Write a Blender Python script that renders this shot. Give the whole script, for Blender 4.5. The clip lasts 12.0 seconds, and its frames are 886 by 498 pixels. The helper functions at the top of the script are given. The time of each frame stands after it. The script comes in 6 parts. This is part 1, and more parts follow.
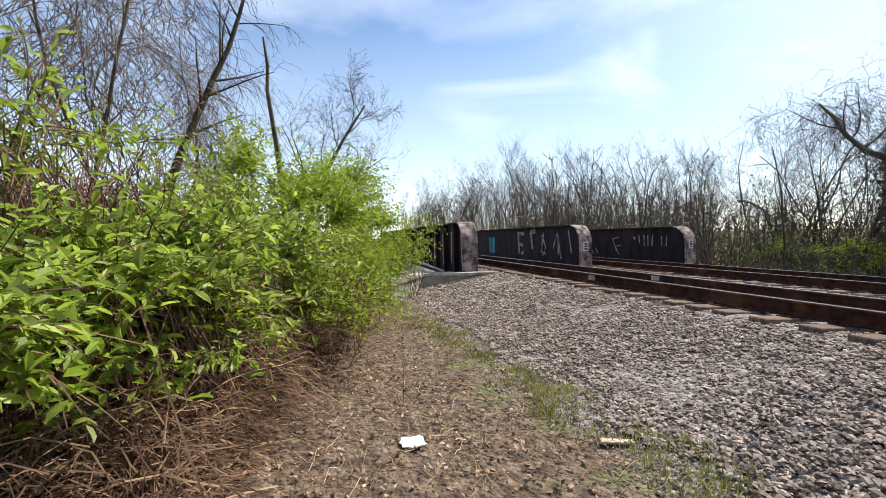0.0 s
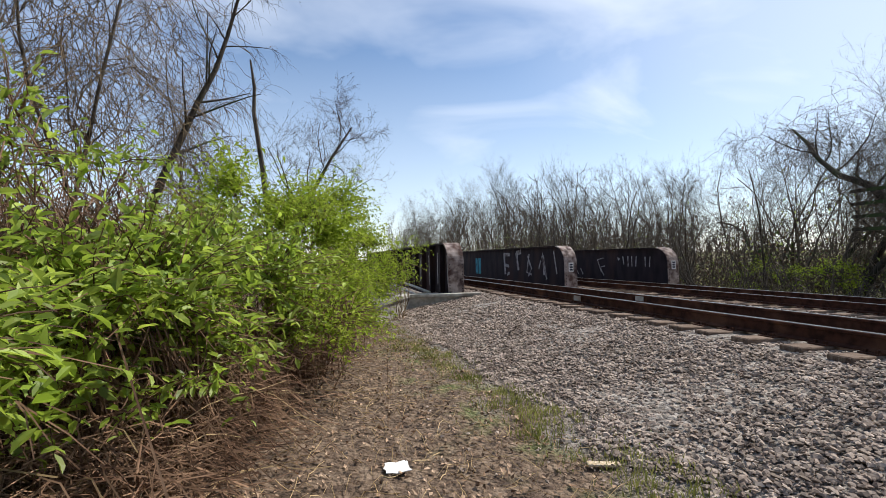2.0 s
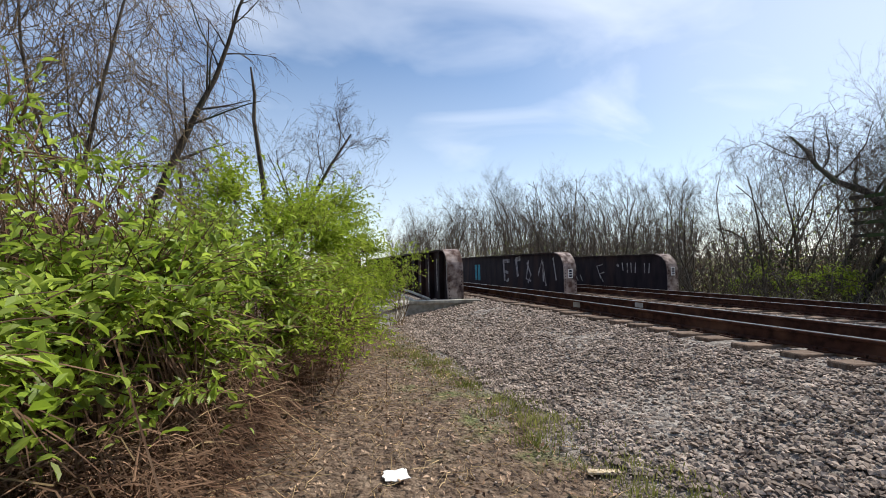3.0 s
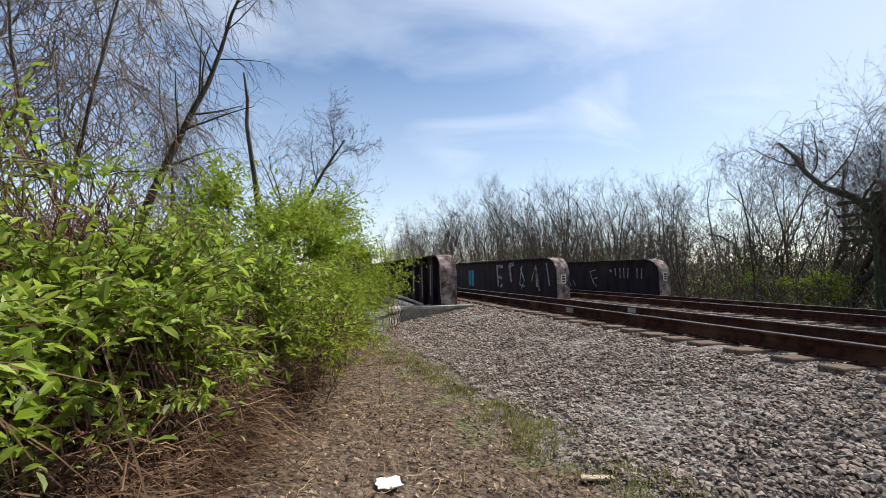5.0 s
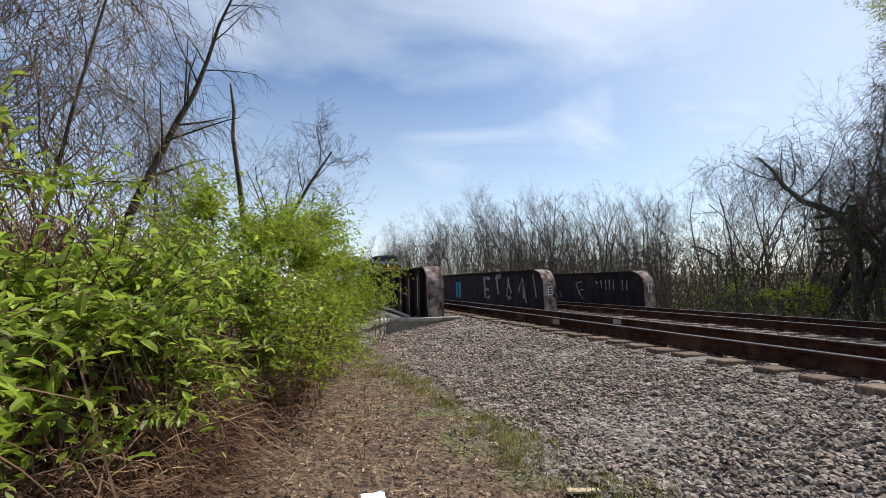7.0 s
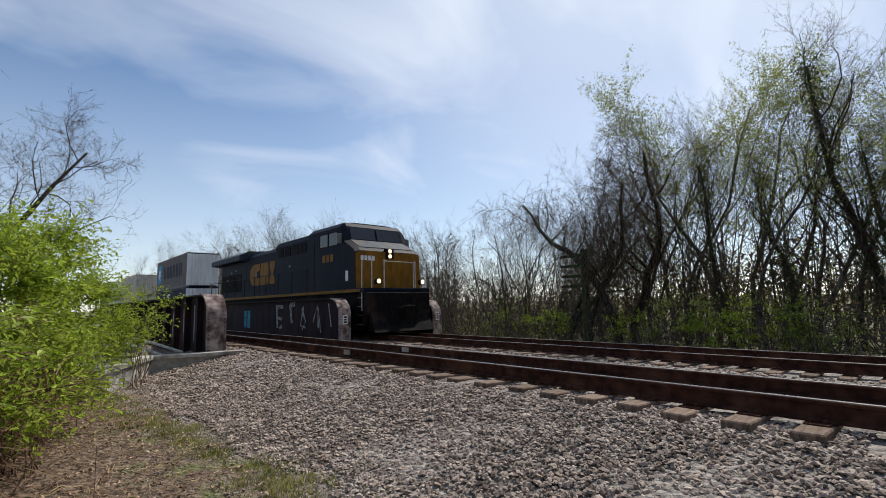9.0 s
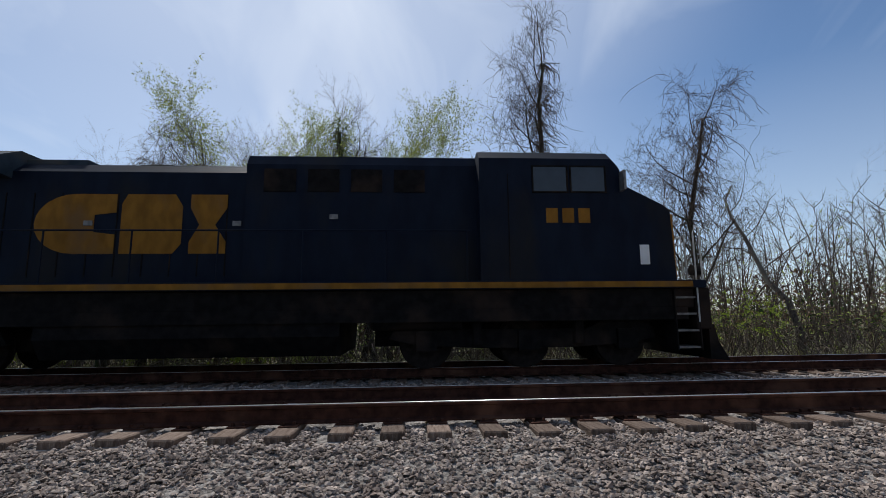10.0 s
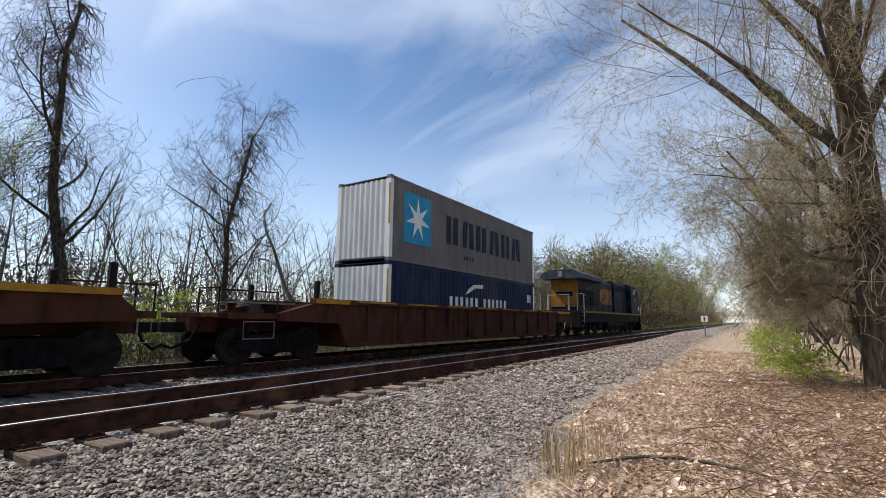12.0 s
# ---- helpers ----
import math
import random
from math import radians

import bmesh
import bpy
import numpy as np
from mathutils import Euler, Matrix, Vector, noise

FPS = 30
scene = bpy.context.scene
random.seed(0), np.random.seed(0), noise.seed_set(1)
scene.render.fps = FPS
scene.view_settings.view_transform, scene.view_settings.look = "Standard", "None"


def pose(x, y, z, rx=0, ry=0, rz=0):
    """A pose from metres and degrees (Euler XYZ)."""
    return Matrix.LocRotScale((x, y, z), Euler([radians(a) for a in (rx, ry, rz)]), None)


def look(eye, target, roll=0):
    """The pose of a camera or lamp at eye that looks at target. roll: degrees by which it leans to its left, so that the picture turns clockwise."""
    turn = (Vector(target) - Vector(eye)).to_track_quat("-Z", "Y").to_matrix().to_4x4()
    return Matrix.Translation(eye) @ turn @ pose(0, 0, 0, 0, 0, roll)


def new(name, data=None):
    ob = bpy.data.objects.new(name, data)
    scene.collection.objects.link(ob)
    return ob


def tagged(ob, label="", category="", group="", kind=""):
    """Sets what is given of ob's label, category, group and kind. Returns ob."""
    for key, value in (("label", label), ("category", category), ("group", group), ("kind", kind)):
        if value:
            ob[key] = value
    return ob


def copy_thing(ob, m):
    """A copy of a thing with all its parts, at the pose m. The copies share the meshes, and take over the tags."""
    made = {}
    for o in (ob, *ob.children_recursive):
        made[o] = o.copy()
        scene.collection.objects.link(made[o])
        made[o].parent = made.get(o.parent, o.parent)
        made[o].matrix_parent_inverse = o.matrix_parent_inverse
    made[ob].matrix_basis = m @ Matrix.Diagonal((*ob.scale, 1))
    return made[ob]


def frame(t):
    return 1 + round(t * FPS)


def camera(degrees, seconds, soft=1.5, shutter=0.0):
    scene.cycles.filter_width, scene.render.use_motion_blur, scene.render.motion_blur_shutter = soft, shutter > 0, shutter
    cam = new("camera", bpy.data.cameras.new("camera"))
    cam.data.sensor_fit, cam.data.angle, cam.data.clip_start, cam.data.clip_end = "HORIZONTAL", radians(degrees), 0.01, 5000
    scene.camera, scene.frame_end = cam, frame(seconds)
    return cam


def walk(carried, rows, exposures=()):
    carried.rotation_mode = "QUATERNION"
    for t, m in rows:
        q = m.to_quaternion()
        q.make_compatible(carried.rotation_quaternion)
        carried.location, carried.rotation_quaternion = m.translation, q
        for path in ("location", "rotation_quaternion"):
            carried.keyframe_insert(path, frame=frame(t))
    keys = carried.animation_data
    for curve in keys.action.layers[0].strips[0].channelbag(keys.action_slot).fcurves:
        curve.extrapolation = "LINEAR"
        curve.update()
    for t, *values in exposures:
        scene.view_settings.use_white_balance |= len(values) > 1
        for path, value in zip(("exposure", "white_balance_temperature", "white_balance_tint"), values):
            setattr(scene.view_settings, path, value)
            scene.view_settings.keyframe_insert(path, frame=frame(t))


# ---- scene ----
cam = camera(87.48, 12.0, soft=0.9)


def shot(x, y, z, yaw, pitch, lean):
    """A hand-held view: heading, upward tilt and lean in degrees."""
    return pose(x, y, z, 0, 0, yaw) @ pose(0, 0, 0, 90 + pitch, 0, 0) @ pose(0, 0, 0, 0, 0, -lean)


PATH = [
    (0, shot(-0.348, 0.082, 1.511, 76.80, -1.47, 1.06)),
    (0.5, shot(-0.346, 0.088, 1.511, 75.74, -0.38, 1.11)),
    (1, shot(-0.346, 0.091, 1.511, 75.29, 0.25, 1.10)),
    (1.5, shot(-0.345, 0.092, 1.511, 75.06, 0.66, 1.11)),
    (2, shot(-0.345, 0.092, 1.511, 75.08, 1.09, 1.10)),
    (2.5, shot(-0.345, 0.092, 1.511, 75.11, 1.51, 1.10)),
    (3, shot(-0.345, 0.093, 1.511, 74.99, 1.88, 1.09)),
    (5, shot(-0.344, 0.097, 1.511, 74.19, 2.56, 1.18)),
    (5.5, shot(-0.343, 0.099, 1.511, 73.96, 2.87, 1.20)),
    (6, shot(-0.343, 0.101, 1.511, 73.64, 3.22, 1.22)),
    (6.5, shot(-0.342, 0.104, 1.511, 73.16, 3.61, 1.27)),
    (8.3, shot(-0.323, 0.152, 1.528, 64.87, 5.68, 0.96)),
    (8.5, shot(-0.315, 0.169, 1.540, 61.86, 6.03, 1.10)),
    (8.7, shot(-0.301, 0.192, 1.551, 57.53, 6.38, 1.17)),
    (9.0, shot(-0.267, 0.238, 1.568, 48.25, 6.78, 1.25)),
    (9.2, shot(-0.228, 0.275, 1.580, 39.60, 7.16, 1.43)),
    (9.5, shot(-0.147, 0.326, 1.586, 24.33, 7.38, 1.28)),
    (9.8, shot(-0.046, 0.354, 1.586, 7.43, 7.72, 1.02)),
    (10.0, shot(0.023, 0.356, 1.586, -3.74, 8.00, 0.61)),
    (10.2, shot(0.099, 0.343, 1.586, -16.03, 8.28, 0.47)),
    (10.5, shot(0.191, 0.302, 1.586, -32.28, 8.61, 0.06)),
    (10.7, shot(0.237, 0.268, 1.586, -41.49, 8.61, -0.12)),
    (10.8, shot(0.252, 0.253, 1.586, -44.91, 8.77, -0.24)),
    (11.0, shot(0.270, 0.233, 1.586, -49.19, 8.53, -0.08)),
    (11.2, shot(0.284, 0.217, 1.586, -52.64, 8.38, -0.13)),
    (11.5, shot(0.295, 0.201, 1.586, -55.80, 8.02, -0.38)),
    (11.7, shot(0.299, 0.195, 1.586, -56.94, 8.13, -0.48)),
    (12.0, shot(0.299, 0.196, 1.586, -56.70, 8.53, -0.62)),
]
EXPOSURES = [(0.0, 0.58, 6500, 10), (1.0, 0.30, 6500, 10), (3.0, 0.22, 6500, 10), (6.5, 0.14, 6500, 10), (8.5, 0.02, 6500, 10), (9.2, -0.14, 6450, 10), (9.8, -0.38, 6150, 10),
             (10.6, -0.38, 5950, 10), (11.1, -0.06, 6150, 10), (11.5, 0.03, 6200, 10), (12.0, 0.22, 6300, 10)]
walk(cam, PATH, EXPOSURES)


# ---------------------------------------------------------------- light
SUN_AZ, SUN_EL = radians(17), radians(50)      # from +y towards -x, and up
world = bpy.data.worlds.new("sky")
scene.world = world
world.use_nodes = True
wn, wl = world.node_tree.nodes, world.node_tree.links
wn.clear()
w_out = wn.new("ShaderNodeOutputWorld")
w_bg = wn.new("ShaderNodeBackground")
w_sky = wn.new("ShaderNodeTexSky")
w_sky.sky_type = "NISHITA"
w_sky.sun_disc = False
w_sky.sun_elevation = SUN_EL
w_sky.sun_rotation = -SUN_AZ
w_sky.air_density, w_sky.dust_density, w_sky.ozone_density = 1.05, 0.15, 3.2
w_bg.inputs["Strength"].default_value = 0.118
# thin cirrus: stretched noise on the sky's dome
w_tc = wn.new("ShaderNodeTexCoord")
w_sep = wn.new("ShaderNodeSeparateXYZ")
w_add = wn.new("ShaderNodeMath"); w_add.operation = "ADD"; w_add.inputs[1].default_value = 0.45
w_dx = wn.new("ShaderNodeMath"); w_dx.operation = "DIVIDE"
w_dy = wn.new("ShaderNodeMath"); w_dy.operation = "DIVIDE"
w_cmb = wn.new("ShaderNodeCombineXYZ")
w_map = wn.new("ShaderNodeMapping")
w_map.inputs["Rotation"].default_value = (0, 0, radians(-14))
w_map.inputs["Scale"].default_value = (1.15, 0.62, 1)
w_n1 = wn.new("ShaderNodeTexNoise")
w_n1.inputs["Scale"].default_value = 2.3
w_n1.inputs["Detail"].default_value = 5
w_n1.inputs["Roughness"].default_value = 0.5
w_n1.inputs["Distortion"].default_value = 0.9
w_ramp = wn.new("ShaderNodeValToRGB")
w_ramp.color_ramp.elements[0].position, w_ramp.color_ramp.elements[0].color = 0.44, (0.0, 0.0, 0.0, 1)
w_ramp.color_ramp.elements[1].position, w_ramp.color_ramp.elements[1].color = 0.80, (0.55, 0.55, 0.55, 1)
w_mix = wn.new("ShaderNodeMixRGB")
w_mix.inputs["Color2"].default_value = (8.6, 9.1, 9.9, 1)
wl.new(w_tc.outputs["Generated"], w_sep.inputs[0])
wl.new(w_sep.outputs["Z"], w_add.inputs[0])
wl.new(w_sep.outputs["X"], w_dx.inputs[0]); wl.new(w_add.outputs[0], w_dx.inputs[1])
wl.new(w_sep.outputs["Y"], w_dy.inputs[0]); wl.new(w_add.outputs[0], w_dy.inputs[1])
wl.new(w_dx.outputs[0], w_cmb.inputs["X"]); wl.new(w_dy.outputs[0], w_cmb.inputs["Y"])
wl.new(w_cmb.outputs[0], w_map.inputs["Vector"]); wl.new(w_map.outputs[0], w_n1.inputs["Vector"])
wl.new(w_n1.outputs["Fac"], w_ramp.inputs["Fac"])
w_hz = wn.new("ShaderNodeMapRange")          # haze thickens towards the horizon
w_hz.inputs["From Min"].default_value, w_hz.inputs["From Max"].default_value = 0.42, 0.0
w_hz.inputs["To Max"].default_value = 0.46
wl.new(w_sep.outputs["Z"], w_hz.inputs["Value"])
w_max = wn.new("ShaderNodeMath"); w_max.operation = "MAXIMUM"
wl.new(w_ramp.outputs["Color"], w_max.inputs[0]); wl.new(w_hz.outputs[0], w_max.inputs[1])
# thin cloud scatters the sun forwards: a broad pale glow round it
w_dot = wn.new("ShaderNodeVectorMath"); w_dot.operation = "DOT_PRODUCT"
w_dot.inputs[1].default_value = (-math.sin(SUN_AZ) * math.cos(SUN_EL), math.cos(SUN_AZ) * math.cos(SUN_EL), math.sin(SUN_EL))
w_glow = wn.new("ShaderNodeMapRange"); w_glow.interpolation_type = "SMOOTHSTEP"
w_glow.inputs["From Min"].default_value, w_glow.inputs["From Max"].default_value = 0.64, 1.0
w_glow.inputs["To Max"].default_value = 0.55
w_sum = wn.new("ShaderNodeMath"); w_sum.operation = "ADD"; w_sum.use_clamp = True
wl.new(w_tc.outputs["Generated"], w_dot.inputs[0]); wl.new(w_dot.outputs["Value"], w_glow.inputs["Value"])
wl.new(w_max.outputs[0], w_sum.inputs[0]); wl.new(w_glow.outputs[0], w_sum.inputs[1])
wl.new(w_sum.outputs[0], w_mix.inputs["Fac"])
wl.new(w_sky.outputs[0], w_mix.inputs["Color1"])
wl.new(w_mix.outputs[0], w_bg.inputs["Color"]); wl.new(w_bg.outputs[0], w_out.inputs["Surface"])

sun_data = bpy.data.lights.new("sun", "SUN")
sun_data.energy, sun_data.angle, sun_data.color = 4.8, radians(0.55), (1.0, 0.95, 0.87)
sun = new("sun", sun_data)
sun.matrix_world = look((0, 0, 40), (0 + math.sin(SUN_AZ) * math.cos(SUN_EL), -math.cos(SUN_AZ) * math.cos(SUN_EL), 40 - math.sin(SUN_EL)))


# ---------------------------------------------------------------- materials
def material(name, c1, c2, scale=8.0, rough=0.8, metal=0.0, bump=0.3, bump_scale=None, detail=6.0, c3=None,
             c3_scale=1.2, c3_at=(0.52, 0.68), stretch=(1, 1, 1), vary=0.0, island=False, translucent=0.0):
    """Two-scale procedural surface: fine grain from c1 to c2, broad stains of c3, bump."""
    m = bpy.data.materials.new(name)
    m.use_nodes = True
    n, l = m.node_tree.nodes, m.node_tree.links
    b = n["Principled BSDF"]
    b.inputs["Roughness"].default_value, b.inputs["Metallic"].default_value = rough, metal
    if not metal and rough > 0.5:
        b.inputs["Specular IOR Level"].default_value = 0.12
    tc = n.new("ShaderNodeTexCoord")
    mp = n.new("ShaderNodeMapping")
    mp.inputs["Scale"].default_value = stretch
    l.new(tc.outputs["Object"], mp.inputs["Vector"])
    t1 = n.new("ShaderNodeTexNoise")
    t1.inputs["Scale"].default_value, t1.inputs["Detail"].default_value = scale, detail
    l.new(mp.outputs[0], t1.inputs["Vector"])
    r1 = n.new("ShaderNodeValToRGB")
    r1.color_ramp.elements[0].position, r1.color_ramp.elements[0].color = 0.36, (*c1, 1)
    r1.color_ramp.elements[1].position, r1.color_ramp.elements[1].color = 0.64, (*c2, 1)
    l.new(t1.outputs["Fac"], r1.inputs["Fac"])
    col = r1.outputs["Color"]
    if c3:
        t2 = n.new("ShaderNodeTexNoise")
        t2.inputs["Scale"].default_value, t2.inputs["Detail"].default_value = c3_scale, 8
        l.new(mp.outputs[0], t2.inputs["Vector"])
        r2 = n.new("ShaderNodeMapRange")
        r2.inputs["From Min"].default_value, r2.inputs["From Max"].default_value = c3_at
        l.new(t2.outputs["Fac"], r2.inputs["Value"])
        mx = n.new("ShaderNodeMixRGB")
        mx.inputs["Color2"].default_value = (*c3, 1)
        l.new(r2.outputs[0], mx.inputs["Fac"]); l.new(col, mx.inputs["Color1"])
        col = mx.outputs["Color"]
    if vary:
        if island:
            g = n.new("ShaderNodeNewGeometry"); src = g.outputs["Random Per Island"]
        else:
            g = n.new("ShaderNodeObjectInfo"); src = g.outputs["Random"]
        r3 = n.new("ShaderNodeMapRange")
        r3.inputs["To Min"].default_value, r3.inputs["To Max"].default_value = 1 - vary, 1 + vary
        l.new(src, r3.inputs["Value"])
        hv = n.new("ShaderNodeHueSaturation")
        l.new(r3.outputs[0], hv.inputs["Value"]); l.new(col, hv.inputs["Color"])
        col = hv.outputs["Color"]
    l.new(col, b.inputs["Base Color"])
    if bump:
        t4 = n.new("ShaderNodeTexNoise")
        t4.inputs["Scale"].default_value, t4.inputs["Detail"].default_value = bump_scale or scale * 3, 5
        l.new(mp.outputs[0], t4.inputs["Vector"])
        bp = n.new("ShaderNodeBump")
        bp.inputs["Strength"].default_value, bp.inputs["Distance"].default_value = bump, 0.02
        l.new(t4.outputs["Fac"], bp.inputs["Height"]); l.new(bp.outputs[0], b.inputs["Normal"])
    if translucent:
        tr = n.new("ShaderNodeBsdfTranslucent")
        ms = n.new("ShaderNodeMixShader")
        ms.inputs["Fac"].default_value = translucent
        l.new(col, tr.inputs["Color"])
        l.new(b.outputs[0], ms.inputs[1]); l.new(tr.outputs[0], ms.inputs[2])
        l.new(ms.outputs[0], n["Material Output"].inputs["Surface"])
    return m


def glow(name, colour, strength):
    m = material(name, colour, colour, bump=0)
    b = m.node_tree.nodes["Principled BSDF"]
    b.inputs["Emission Color"].default_value = (*colour, 1)
    b.inputs["Emission Strength"].default_value = strength
    return m


